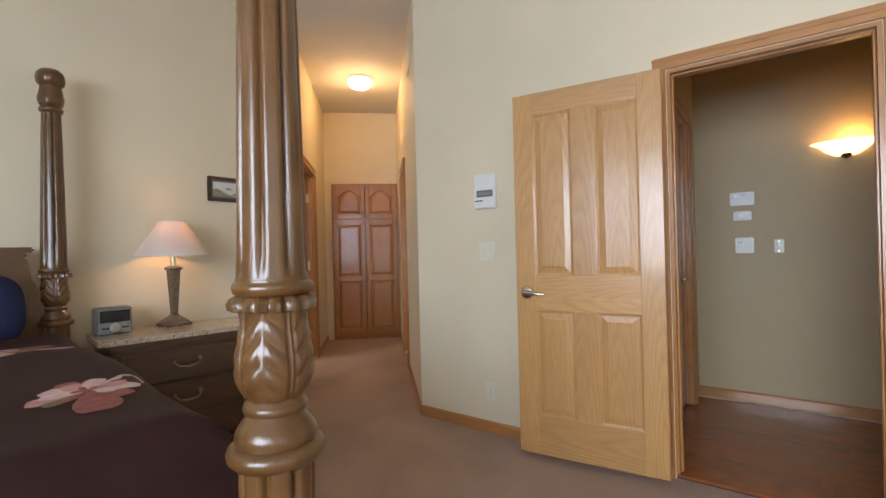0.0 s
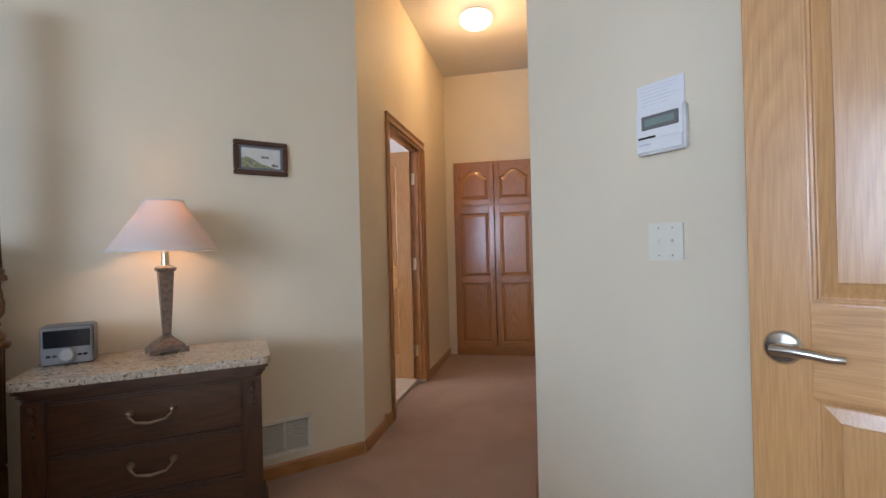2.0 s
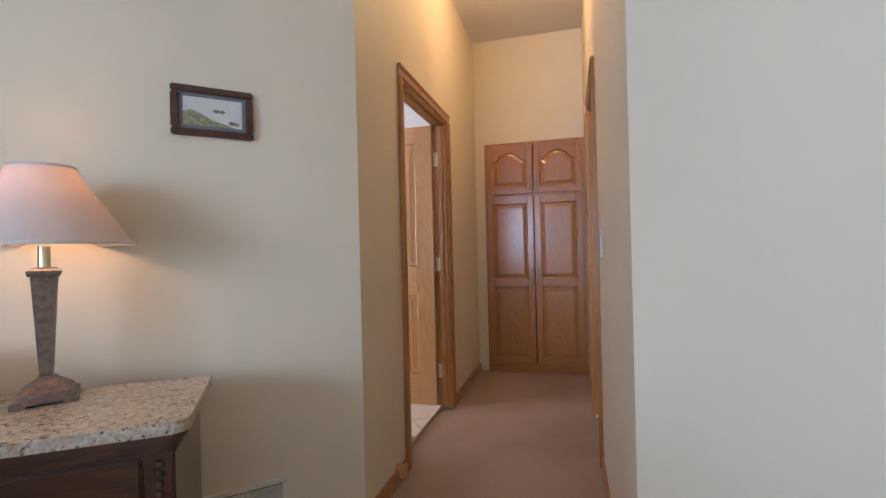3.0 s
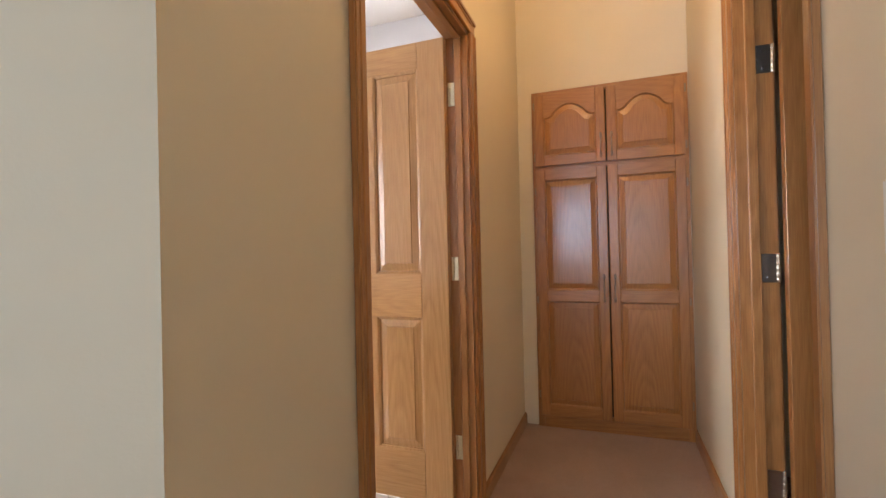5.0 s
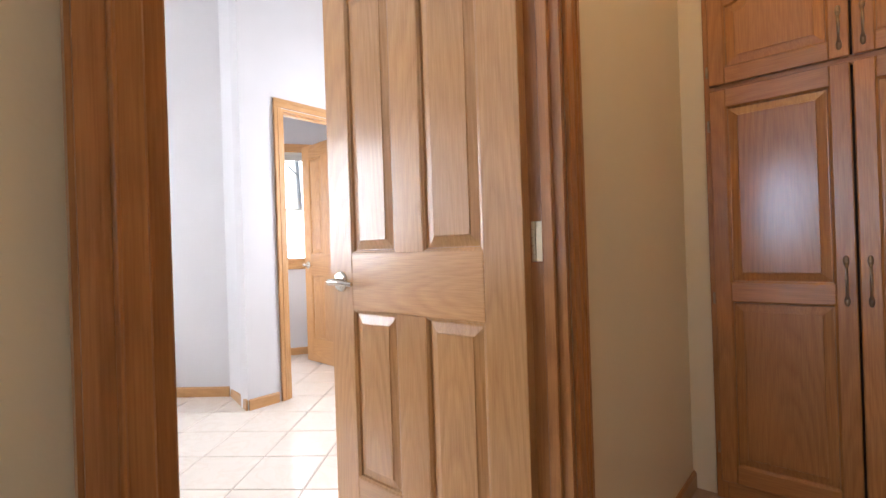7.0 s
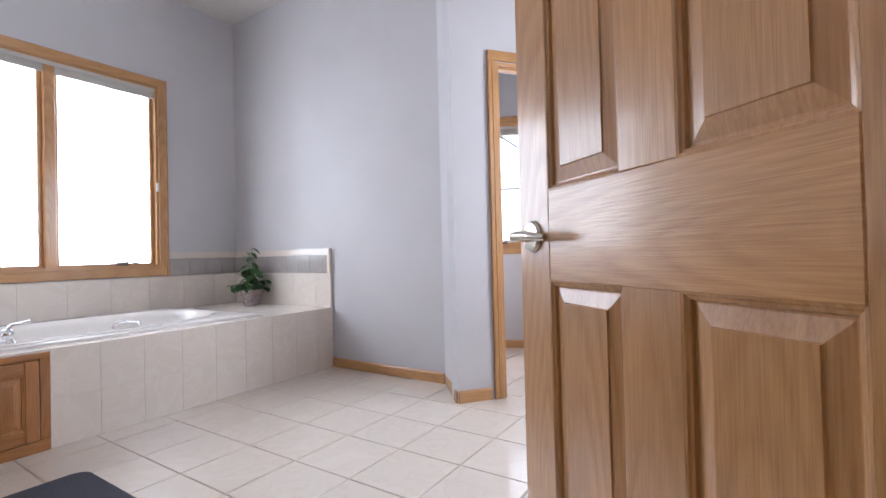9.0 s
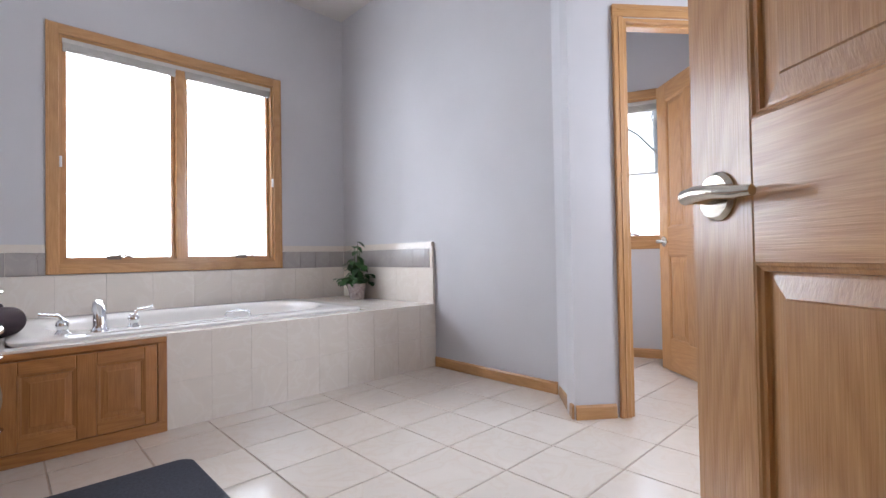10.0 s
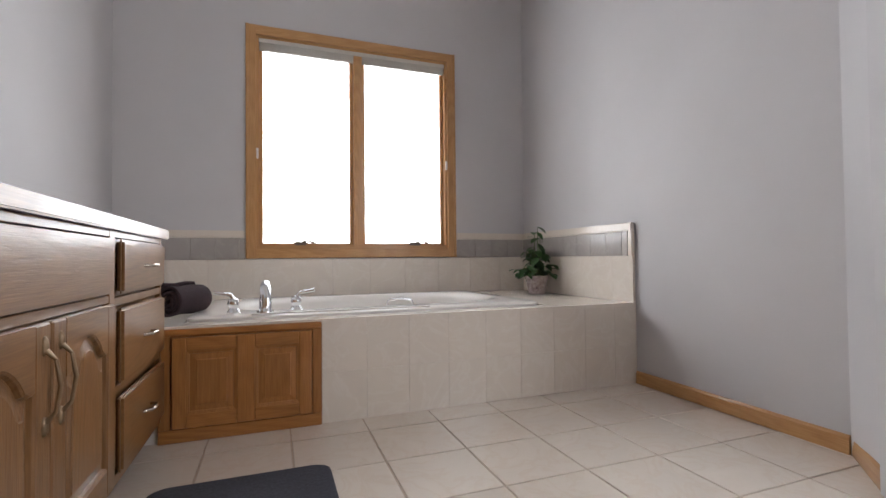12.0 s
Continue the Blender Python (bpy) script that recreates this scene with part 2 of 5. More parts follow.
st = SHADE.node_tree
tl, mx = st.nodes.new("ShaderNodeBsdfTranslucent"), st.nodes.new("ShaderNodeMixShader")
tl.inputs[0].default_value = (0.85, 0.66, 0.52, 1)
mx.inputs[0].default_value = 0.30
st.links.new(st.nodes["Principled BSDF"].outputs[0], mx.inputs[1])
st.links.new(tl.outputs[0], mx.inputs[2])
st.links.new(mx.outputs[0], st.nodes["Material Output"].inputs[0])


# ---- mesh helpers ----
def box(bm, x0, x1, y0, y1, z0, z1, bev=0.0, seg=1):
    vs = [bm.verts.new((x, y, z)) for x in (x0, x1) for y in (y0, y1) for z in (z0, z1)]
    fs = [bm.faces.new([vs[i] for i in q]) for q in ((0, 1, 3, 2), (4, 6, 7, 5), (0, 4, 5, 1), (2, 3, 7, 6), (0, 2, 6, 4), (1, 5, 7, 3))]
    if bev:
        es = list({e for f in fs for e in f.edges})
        bmesh.ops.bevel(bm, geom=es, offset=bev, segments=seg, affect="EDGES", clamp_overlap=True)
    return bm


def B(*a, **k):
    return box(bmesh.new(), *a, **k)


def lathe(bm, prof, seg=24, c=(0, 0, 0), flute=0, cap=True, m=None):
    """prof: (radius, z) rows; flute(angle, z) scales the radius."""
    rings = []
    for r, z in prof:
        ring = []
        for i in range(seg):
            a = 2 * math.pi * i / seg
            k = r * (flute(a, z) if flute else 1)
            ring.append(bm.verts.new((c[0] + k * math.cos(a), c[1] + k * math.sin(a), c[2] + z)))
        rings.append(ring)
    for a, b in zip(rings, rings[1:]):
        for i in range(seg):
            bm.faces.new((a[i], a[(i + 1) % seg], b[(i + 1) % seg], b[i]))
    if cap:
        bm.faces.new(rings[0][::-1])
        bm.faces.new(rings[-1])
    if m is not None:
        bmesh.ops.transform(bm, matrix=m, verts=[v for r in rings for v in r])
    return bm


def tube(bm, pts, rad, seg=8):
    """A round bar along points; rad is a number or one per point."""
    pts = [Vector(p) for p in pts]
    rs = rad if isinstance(rad, (list, tuple)) else [rad] * len(pts)
    rings = []
    up = Vector((0.31, 0.22, 0.92))
    for i, p in enumerate(pts):
        d = (pts[min(i + 1, len(pts) - 1)] - pts[max(i - 1, 0)]).normalized()
        a = d.cross(up)
        if a.length < 1e-3:
            a = d.cross(Vector((1, 0, 0)))
        a.normalize()
        b = d.cross(a)
        rings.append([bm.verts.new(p + rs[i] * (math.cos(2 * math.pi * k / seg) * a + math.sin(2 * math.pi * k / seg) * b)) for k in range(seg)])
    for a, b in zip(rings, rings[1:]):
        for k in range(seg):
            bm.faces.new((a[k], a[(k + 1) % seg], b[(k + 1) % seg], b[k]))
    bm.faces.new(rings[0][::-1])
    bm.faces.new(rings[-1])
    return bm


def prism(bm, poly, z0, z1):
    """An upright prism over a polygon of (x, y)."""
    lo = [bm.verts.new((x, y, z0)) for x, y in poly]
    hi = [bm.verts.new((x, y, z1)) for x, y in poly]
    n = len(poly)
    for i in range(n):
        bm.faces.new((lo[i], lo[(i + 1) % n], hi[(i + 1) % n], hi[i]))
    bm.faces.new(lo[::-1])
    bm.faces.new(hi)
    return bm


def prism_y(bm, poly, y0, y1):
    """A plate over a polygon of (x, z), from y0 to y1."""
    lo = [bm.verts.new((x, y0, z)) for x, z in poly]
    hi = [bm.verts.new((x, y1, z)) for x, z in poly]
    n = len(poly)
    for i in range(n):
        bm.faces.new((lo[i], lo[(i + 1) % n], hi[(i + 1) % n], hi[i]))
    bm.faces.new(lo[::-1])
    bm.faces.new(hi)
    return bm


def mesh_of(name, bm, mat, smooth=None):
    bmesh.ops.recalc_face_normals(bm, faces=bm.faces)
    me = bpy.data.meshes.new(name)
    bm.to_mesh(me)
    bm.free()
    me.materials.append(mat)
    if smooth:
        me.polygons.foreach_set("use_smooth", [True] * len(me.polygons))
        me.set_sharp_from_angle(angle=radians(smooth))
    return me


MIDDLE = {}


def part(name, bm, mat, parent, label="", smooth=None):
    """One mesh under a thing; a wooden piece has its origin in its middle, for the grain."""
    base = MIDDLE.get(parent.name, Vector())
    mid = base.copy()
    if "oak" in mat.name and bm.verts:
        lo = Vector([min(v.co[k] for v in bm.verts) for k in range(3)])
        hi = Vector([max(v.co[k] for v in bm.verts) for k in range(3)])
        mid = (lo + hi) / 2
    if mid.length > 0:
        bmesh.ops.translate(bm, verts=bm.verts, vec=-mid)
    ob = new(name, mesh_of(name, bm, mat, smooth))
    ob.parent = parent
    ob.location = mid - base
    MIDDLE[ob.name] = mid
    if label:
        tagged(ob, label)
    return ob


def thing(name, m, label, category, group="", kind=""):
    ob = new(name)
    ob.empty_display_size = 0.1
    ob.matrix_world = m
    return tagged(ob, label, category, group, kind)


def single(name, bm, mat, m, label, category="", group="", kind="", smooth=None):
    ob = new(name, mesh_of(name, bm, mat, smooth))
    ob.matrix_world = m
    return tagged(ob, label, category, group, kind)


def wall(name, m, x0, x1, y0, y1, z1, mat, label, holes=(), z0=-0.03):
    """A wall in the frame m; holes: (x0, x1, z0, z1), in order."""
    bm = bmesh.new()
    x = x0
    for a, b, c, d in holes:
        box(bm, x, a, y0, y1, z0, z1)
        if c > 0:
            box(bm, a, b, y0, y1, z0, c)
        if d < z1:
            box(bm, a, b, y0, y1, d, z1)
        x = b
    box(bm, x, x1, y0, y1, z0, z1)
    return single(name, bm, mat, m, label, "wall", kind="structure")


# ---- large structure ----
DOOR_H = 2.25
wall("wall_bed", FL, -3.2, 2.8465, 3.465, 3.57, CEIL, CREAM, "cream painted bedroom wall behind the bed")
wall("wall_entry", FR, -2.255, 2.5, 3.182, 3.30, CEIL, CREAM, "cream painted wall with the entry doorway", [(-0.415, 0.465, 0, DOOR_H)])
wall("wall_bedroom_south", FR, -3.6, 2.5, -2.62, -2.5, CEIL, CREAM, "cream painted bedroom wall with a wide window", [(-1.2, 1.8, 0.85, 2.65)])
# unseen closing wall; the opening is added to let in fill light
wall("wall_bedroom_east", FL, -2.6, 3.2, -2.72, -2.6, CEIL, CREAM, "cream painted unseen bedroom wall with an opening for added light", [(-1.6, 0.4, 0.85, 2.65)])
HOLE_BATH = (5.072, 6.058, 0, DOOR_H)
wall("wall_corridor_left", FCL, 4.464, 7.37, 0.440, 0.490, CEIL, CREAM, "cream painted corridor wall with the bathroom doorway", [HOLE_BATH])
wall("wall_corridor_right", FCR, -7.37, -3.845, 0.655, 0.78, CEIL, CREAM, "cream painted corridor wall with a closet doorway", [(-6.10, -5.34, 0, DOOR_H)])
wall("wall_corridor_end", Matrix(), -0.440, 0.655, 7.262, 7.37, CEIL, CREAM, "cream painted wall at the corridor's end", [(-0.33, 0.655 - 0.012, 0, 2.30)])
wall("wall_closet_back", Matrix(), 0.78, 2.2, 6.9, 7.0, CEIL, CREAM, "plain closet wall")
wall("wall_closet_side", FCR, -7.0, -4.2, 2.2, 2.3, CEIL, CREAM, "plain closet wall")
wall("wall_closet_front", Matrix(), 0.78, 2.2, 4.3, 4.4, CEIL, CREAM, "plain closet wall")
wall("wall_hall_back", FR, -1.2, 2.6, 4.794, 4.90, CEIL, TAN, "hall wall, darkened to tan for dim light, with controls and a sconce")
wall("wall_hall_left", FL, 3.30, 4.794, 0.52, 0.62, CEIL, TAN, "hall wall, darkened to tan for dim light, with a door", [(3.66, 4.50, 0, DOOR_H)])
wall("wall_hall_right", FL, 3.30, 4.794, -2.6, -2.5, CEIL, TAN, "hall end wall, darkened to tan for dim light")

wall("wall_bath_corridor", FCL, 4.60, 7.95, 0.494, 0.545, 3.45, GREY, "light grey bathroom wall beside the door", [HOLE_BATH])
WIN = (5.02, 6.595, 0.90, 2.565)
wall("wall_bath_window", FB, 3.98, 7.52, 1.42, 1.56, 3.45, GREY, "light grey bathroom wall with the tub window", [WIN])
wall("wall_bath_long", FB, 7.36, 7.52, -1.185, 1.42, 3.45, GREY, "light grey bathroom wall at the tub's foot")
wall("wall_bath_vanity", FB, 3.98, 4.09, -2.49, 1.42, 3.45, GREY, "light grey bathroom wall behind the vanity")
wall("wall_wc", FCL, 6.446, 7.95, 3.146, 3.26, 3.45, GREY, "light grey wall with the toilet room doorway", [(6.775, 7.63, 0, DOOR_H)])
single("wall_wc_corner", prism(bmesh.new(), [(-3.146, 6.446), (-3.146, 6.56), (-3.62, 6.72), (-3.76, 6.62), (-3.606, 6.519)], 0, 3.45), GREY, Matrix(),
       "light grey angled wall end", "wall", kind="structure")
# unseen closing wall; its opening is added for the fill lamp
wall("wall_bath_north", Matrix(), -3.26, -0.476, 7.95, 8.06, 3.45, GREY, "light grey unseen bathroom wall with an opening for added light", [(-2.45, -1.55, 1.1, 2.4)])
FW = Matrix.Translation((-4.60, 7.50, 0)) @ turn(60)   # toilet room window wall: x to its right, y outwards
wall("wall_wc_window", FW, -1.3, 1.2, 0, 0.12, 3.45, GREY, "pale toilet room wall with a tall window", [(-0.42, 0.62, 1.02, 2.28)])
wall("wall_wc_north", Matrix(), -4.2, -3.26, 8.45, 8.55, 3.45, GREY, "pale toilet room wall")
wall("wall_wc_south", Matrix.Translation((-3.27, 6.66, 0)) @ turn(176), 0, 1.95, -0.1, 0.0, 3.45, GREY, "pale toilet room wall")
wall("wall_wc_east", FCL, 7.95, 8.55, 3.15, 3.26, 3.45, GREY, "pale toilet room wall")

single("ceiling", prism(bmesh.new(), [(-3.9, 1.0), (-0.474, 4.5), (-0.474, 7.4), (2.3, 7.4), (5.6, 4.0), (4.4, -1.2), (0, -4.6)], CEIL, CEIL + 0.1), WHITE_CEIL, Matrix(),
       "off-white plaster ceiling", "ceiling", kind="structure")
single("ceiling_bath", prism(bmesh.new(), [(-0.476, 4.5), (-0.476, 8.1), (-5.0, 8.6), (-6.4, 5.2), (-3.6, 2.0), (-2.4, 3.0)], 3.45, 3.55), WHITE_CEIL, Matrix(),
       "off-white bathroom ceiling", "ceiling", kind="structure")
single("floor_carpet", prism(bmesh.new(), [(-3.9, 1.0), (-0.518, 4.38), (-0.518, 7.4), (2.3, 7.4), (2.3, 2.24), (4.4, 0.14), (4.4, -1.2), (0, -4.6)], -0.13, -0.028), CARPET, Matrix(),
       "pinkish beige cut-pile carpet", "floor", kind="structure")
ground = single("ground", B(-400, 400, -400, 400, -0.6, -0.5), plain("lawn", (0.10, 0.11, 0.05), 0.95, scale=0.3), Matrix(), "dull green lawn outside the windows", "ground", kind="structure")


def baseboard(m, x0, x1, y, mat=None, low=0.0):
    bm = bmesh.new()
    prof = [(0, low), (0, low + 0.078), (-0.006, low + 0.078), (-0.013, low + 0.066), (-0.014, low)]
    a = [bm.verts.new((x0, y + p, z)) for p, z in prof]
    b = [bm.verts.new((x1, y + p, z)) for p, z in prof]
    n = len(prof)
    for i in range(n):
        bm.faces.new((a[i], a[(i + 1) % n], b[(i + 1) % n], b[i]))
    bm.faces.new(a[::-1])
    bm.faces.new(b)
    return single("baseboard", bm, mat or TRIM_H, m, "varnished oak baseboard along the wall", "baseboard", kind="structure")


baseboard(FL, -3.2, 2.838, 3.463, low=-0.028)
baseboard(FR, -2.25, -0.487, 3.180, low=-0.028)
baseboard(FCL, 4.465, 5.001, 0.438, low=-0.028)
baseboard(FCL, 6.129, 7.262, 0.438, low=-0.028)
baseboard(FCR, -7.262, -6.171, 0.653, low=-0.028)
baseboard(FCR, -5.269, -3.85, 0.653, low=-0.028)
baseboard(FR, -0.6, 2.5, 4.792)
baseboard(FB @ turn(-90), 0.0, 1.17, 7.358, OAK_H)
baseboard(FCL, 6.45, 6.685, 3.144, OAK_H)
baseboard(Matrix.Translation((-3.594, 6.533, 0)) @ turn(-11.0), 0, 0.455, -0.002, OAK_H)
baseboard(FW, -1.2, 1.1, -0.002, OAK_H)
baseboard(FB @ turn(90), -2.7, -1.9, -4.092, OAK_H)


# ---- doors ----
def casing(parent, x0, x1, zt, y, mats, w=0.070, out=-1):
    """Trim boards round an opening, on the wall face y; out: which way they stand proud."""
    for nm, a, b in (("casing_leg", x0 - w, x0 - 0.004), ("casing_leg", x1 + 0.004, x1 + w)):
        bm = bmesh.new()
        box(bm, a, b, *sorted((y, y + out * 0.016)), -0.028, zt + 0.004, 0.003)
        edge = (a - 0.0015, a + 0.022) if a < x0 else (b - 0.022, b + 0.0015)
        box(bm, *edge, *sorted((y + out * 0.001, y + out * 0.024)), -0.027, zt + 0.003, 0.005, 2)
        box(bm, a + 0.032, a + 0.040, *sorted((y + out * 0.001, y + out * 0.020)), -0.027, zt + 0.003, 0.003)
        part(nm, bm, mats[0], parent)
    bm = bmesh.new()
    box(bm, x0 - w, x1 + w, *sorted((y, y + out * 0.0165)), zt + 0.005, zt + w, 0.003)
    box(bm, x0 - w - 0.0015, x1 + w + 0.0015, *sorted((y + out * 0.001, y + out * 0.0245)), zt + w - 0.022, zt + w + 0.0015, 0.005, 2)
    box(bm, x0 - 0.04, x1 + 0.04, *sorted((y + out * 0.001, y + out * 0.0205)), zt + 0.040, zt + 0.050, 0.003)
    part("casing_head", bm, mats[1], parent)


def door_frame(name, m, x0, x1, y0, y1, label, mats=(TRIM_V, TRIM_H), back=True):
    """Jambs, head, stops and casings in an opening of a wall from y0 (near face) to y1."""
    f = thing(name, m, label, "door frame", kind="structure")
    h = DOOR_H
    part("jamb", B(x0 - 0.001, x0 + 0.018, y0 - 0.002, y1 + 0.002, 0, h - 0.018), mats[0], f)
    part("jamb", B(x1 - 0.018, x1 + 0.001, y0 - 0.002, y1 + 0.002, 0, h - 0.018), mats[0], f)
    part("head_jamb", B(x0, x1, y0 - 0.002, y1 + 0.002, h - 0.018, h + 0.001), mats[1], f)
    ym = y0 + (y1 - y0) * 0.42
    part("stop", B(x0 + 0.018, x0 + 0.030, ym - 0.018, ym + 0.018, 0, h - 0.03, 0.003), mats[0], f)
    part("stop", B(x1 - 0.030, x1 - 0.018, ym - 0.018, ym + 0.018, 0, h - 0.03, 0.003), mats[0], f)
    part("stop", B(x0 + 0.018, x1 - 0.018, ym - 0.018, ym + 0.018, h - 0.03, h - 0.018, 0.003), mats[1], f)
    casing(f, x0, x1, h, y0, mats)
    if back:
        casing(f, x0, x1, h, y1, mats, out=1)
    return f


def raised_panel(x0, x1, z0, z1, t, ins=0.048):
    """A panel in its frame: moulded edge, groove, wide bevel and raised field on both faces."""
    bm = bmesh.new()
    box(bm, x0 - 0.006, x1 + 0.006, -t * 0.16, t * 0.16, z0 - 0.006, z1 + 0.006)
    k = min(1.0, (x1 - x0) / 0.20)
    h = 0.5 * t
    rows = [(-0.001, 0.975 * h), (0.003, 0.94 * h), (0.006, 0.77 * h), (0.011, 0.69 * h), (0.013, 0.34 * h), (0.017, 0.34 * h), (ins * k, 0.72 * h), (ins * k + 0.002, 0.87 * h)]
    for s in (-1, 1):
        loops = []
        for d, y in rows:
            loops.append([bm.verts.new((x, s * y, z)) for x, z in ((x0 + d, z0 + d), (x1 - d, z0 + d), (x1 - d, z1 - d), (x0 + d, z1 - d))])
        for p, q in zip(loops, loops[1:]):
            for i in range(4):
                bm.faces.new((p[i], p[(i + 1) % 4], q[(i + 1) % 4], q[i]))
        bm.faces.new(loops[-1])
    return bm


def lever(parent, x, z, y, s, way):
    """A lever set on one face: rose, neck and lever pointing along way."""
    bm = bmesh.new()
    rot = Matrix.Rotation(radians(90 * s), 4, "X")
    lathe(bm, [(0.040, 0), (0.040, 0.004), (0.034, 0.011), (0.014, 0.013), (0.012, 0.05)], 24, m=Matrix.Translation((x, y, z)) @ rot)
    part("rose", bm, NICKEL, parent, "satin nickel rose", 40)
    pts = [(x - way * 0.012, y - s * 0.050, z), (x + way * 0.02, y - s * 0.053, z + 0.002), (x + way * 0.06, y - s * 0.052, z), (x + way * 0.095, y - s * 0.048, z - 0.005), (x + way * 0.12, y - s * 0.042, z - 0.006)]
    part("lever", tube(bmesh.new(), pts, [0.013, 0.013, 0.011, 0.010, 0.008], 10), NICKEL, parent, "satin nickel lever", 50)


def door_leaf(name, m, w, label, knob=True, mats=(OAK_V, OAK_H)):
    """A four-panel leaf: x from the hinge edge (0) to the latch edge (w), y across its thickness."""
    d = thing(name, m, label, "door")
    h, t, st, g = DOOR_H - 0.025, 0.038, 0.122 if w < 0.9 else 0.138, 0.134
    r = [(0.012, 0.25), (0.895, 1.108), (h - 0.130, h)]
    part("stile", B(0, st, -t / 2, t / 2, 0.012, h, 0.002), mats[0], d)
    part("stile", B(w - st, w, -t / 2, t / 2, 0.012, h, 0.002), mats[0], d)
    for a, b in r:
        part("rail", B(st, w - st, -t / 2, t / 2, a, b, 0.002), mats[1], d)
    mid = w / 2
    for z0, z1 in ((r[0][1], r[1][0]), (r[1][1], r[2][0])):
        part("mullion", B(mid - g / 2, mid + g / 2, -t / 2, t / 2, z0, z1, 0.002), mats[0], d)
        for x0, x1 in ((st, mid - g / 2), (mid + g / 2, w - st)):
            part("panel", raised_panel(x0, x1, z0, z1, t), mats[0], d)
    if knob:
        for s in (1, -1):
            lever(d, w - 0.068, 1.002, -s * t / 2, s, -1)
        part("latch_plate", B(w - 0.001, w + 0.0015, -0.012, 0.012, 0.96, 1.04), NICKEL, d)
    return d


def hinge(m, z, label="pale brass butt hinge", mat=None, s=1):
    mat = mat or BRASS
    hg = thing("hinge", m @ Matrix.Translation((0, 0, z)), label + " on the door jamb", "hinge", "door hinges")
    part("leaf_plate", B(-0.062, 0.0, -0.002, 0.002, -0.056, 0.056, 0.0015), mat, hg)
    bm = bmesh.new()
    for k in range(5):
        lathe(bm, [(0.0065, -0.056 + 0.0226 * k), (0.0075, -0.054 + 0.0226 * k), (0.0075, -0.0365 + 0.0226 * k), (0.0065, -0.0345 + 0.0226 * k)], 12)
    part("knuckle", bm, mat, hg, smooth=40)
    # second leaf of the hinge, its colour darkened for the shade beside the jamb
    part("edge_leaf", B(0.004, 0.0065, s * 0.006, s * 0.036, -0.056, 0.056, 0.001), PEWTER, hg, "hinge leaf on the door edge, coloured dark for the shaded gap")
    for k in (-0.036, 0.0, 0.036):
        part("screw", lathe(bmesh.new(), [(0.005, 0.001), (0.005, 0.0026), (0.003, 0.0032)], 10, m=Matrix.Translation((-0.034 - 0.014 * (k == 0), 0, k)) @ Matrix.Rotation(radians(90 * s), 4, "X")), NICKEL, hg)
    return hg


# entry door: folded back against its wall
door_frame("door_1", FR, -0.415, 0.465, 3.182, 3.30, "oak trim of the entry doorway")
door_leaf("entry_door", Matrix.Translation((1.868, 2.462, 0)) @ turn(141.7), 0.845, "honey oak four-panel entry door standing wide open", mats=(OAK_V, OAK_H))
# bathroom door: open into the bathroom
door_frame("door_2", FCL, 5.072, 6.058, 0.440, 0.545, "oak trim of the bathroom doorway")
door_leaf("bathroom_door", Matrix.Translation((-0.542, 6.0185, 0)) @ turn(180.0), 0.901, "honey oak four-panel bathroom door standing open")
for z in (0.28, 1.128, 1.96):
    hinge(Matrix.Translation((-0.530, 6.0375, 0)) @ turn(180), z, s=-1)
# closet door on the other side of the corridor
door_frame("door_3", FCR, -6.10, -5.34, 0.655, 0.78, "oak trim of the closet doorway")
# leaf in the darker trim oak, to carry the unlit closet's shade
door_leaf("closet_door", Matrix.Translation((0.80, 6.055, 0)) @ turn(2), 0.70, "oak closet door standing open into the dark closet", knob=False, mats=(TRIM_V, TRIM_H))
for z in (0.28, 1.117, 1.93):
    hinge(Matrix.Translation((0.782, 6.0805, 0)), z, "steel butt hinge", NICKEL)
# toilet room door
door_frame("door_4", FCL, 6.775, 7.63, 3.146, 3.26, "light oak trim of the toilet room doorway", (OAK_V, OAK_H))
door_leaf("toilet_room_door", Matrix.Translation((-3.275, 7.545, 0)) @ turn(177.6), 0.86, "honey oak four-panel toilet room door standing open")
# closed hall door
door_frame("door_5", FL, 3.66, 4.50, 0.52, 0.62, "oak trim of the closed hall door", (TRIM_V, TRIM_H), back=False)
door_leaf("hall_door", FL @ Matrix.Translation((3.68, 0.585, 0)), 0.80, "oak four-panel hall door, closed", mats=(TRIM_V, TRIM_H))


# ---- corridor: built-in cupboard ----
def bail_pull(parent, x, y, z, h=0.10, mat=None):
    """An upright bow handle standing on a face at y."""
    mat = mat or BRONZE
    bm = bmesh.new()
    pts = [(x, y - 0.004, z - h / 2), (x, y - 0.022, z - h * 0.36), (x, y - 0.030, z), (x, y - 0.022, z + h * 0.36), (x, y - 0.004, z + h / 2)]
    tube(bm, pts, [0.006, 0.004, 0.005, 0.004, 0.006], 8)
    for s in (-1, 1):
        leaf = Matrix.Translation((x, y, z + s * h * 0.56)) @ Matrix.Rotation(radians(90), 4, "X") @ Matrix.Diagonal((1.0, 2.4, 1.0, 1.0))
        lathe(bm, [(0.009, 0), (0.0085, 0.003), (0.006, 0.007), (0.002, 0.009)], 14, m=leaf)
    return part("handle", bm, mat, parent, "antique bronze bow handle", 50)


def arch(x0, x1, z, rise, n=14, flat=0.13):
    """The line of a cathedral arch from x1 back to x0: level shoulders, then a rise."""
    out = []
    for i in range(n + 1):
        f = i / n
        k = 0.0 if f < flat or f > 1 - flat else math.sin(math.pi * (f - flat) / (1 - 2 * flat)) ** 0.7
        out.append((x1 + (x0 - x1) * f, z + rise * k))
    return out


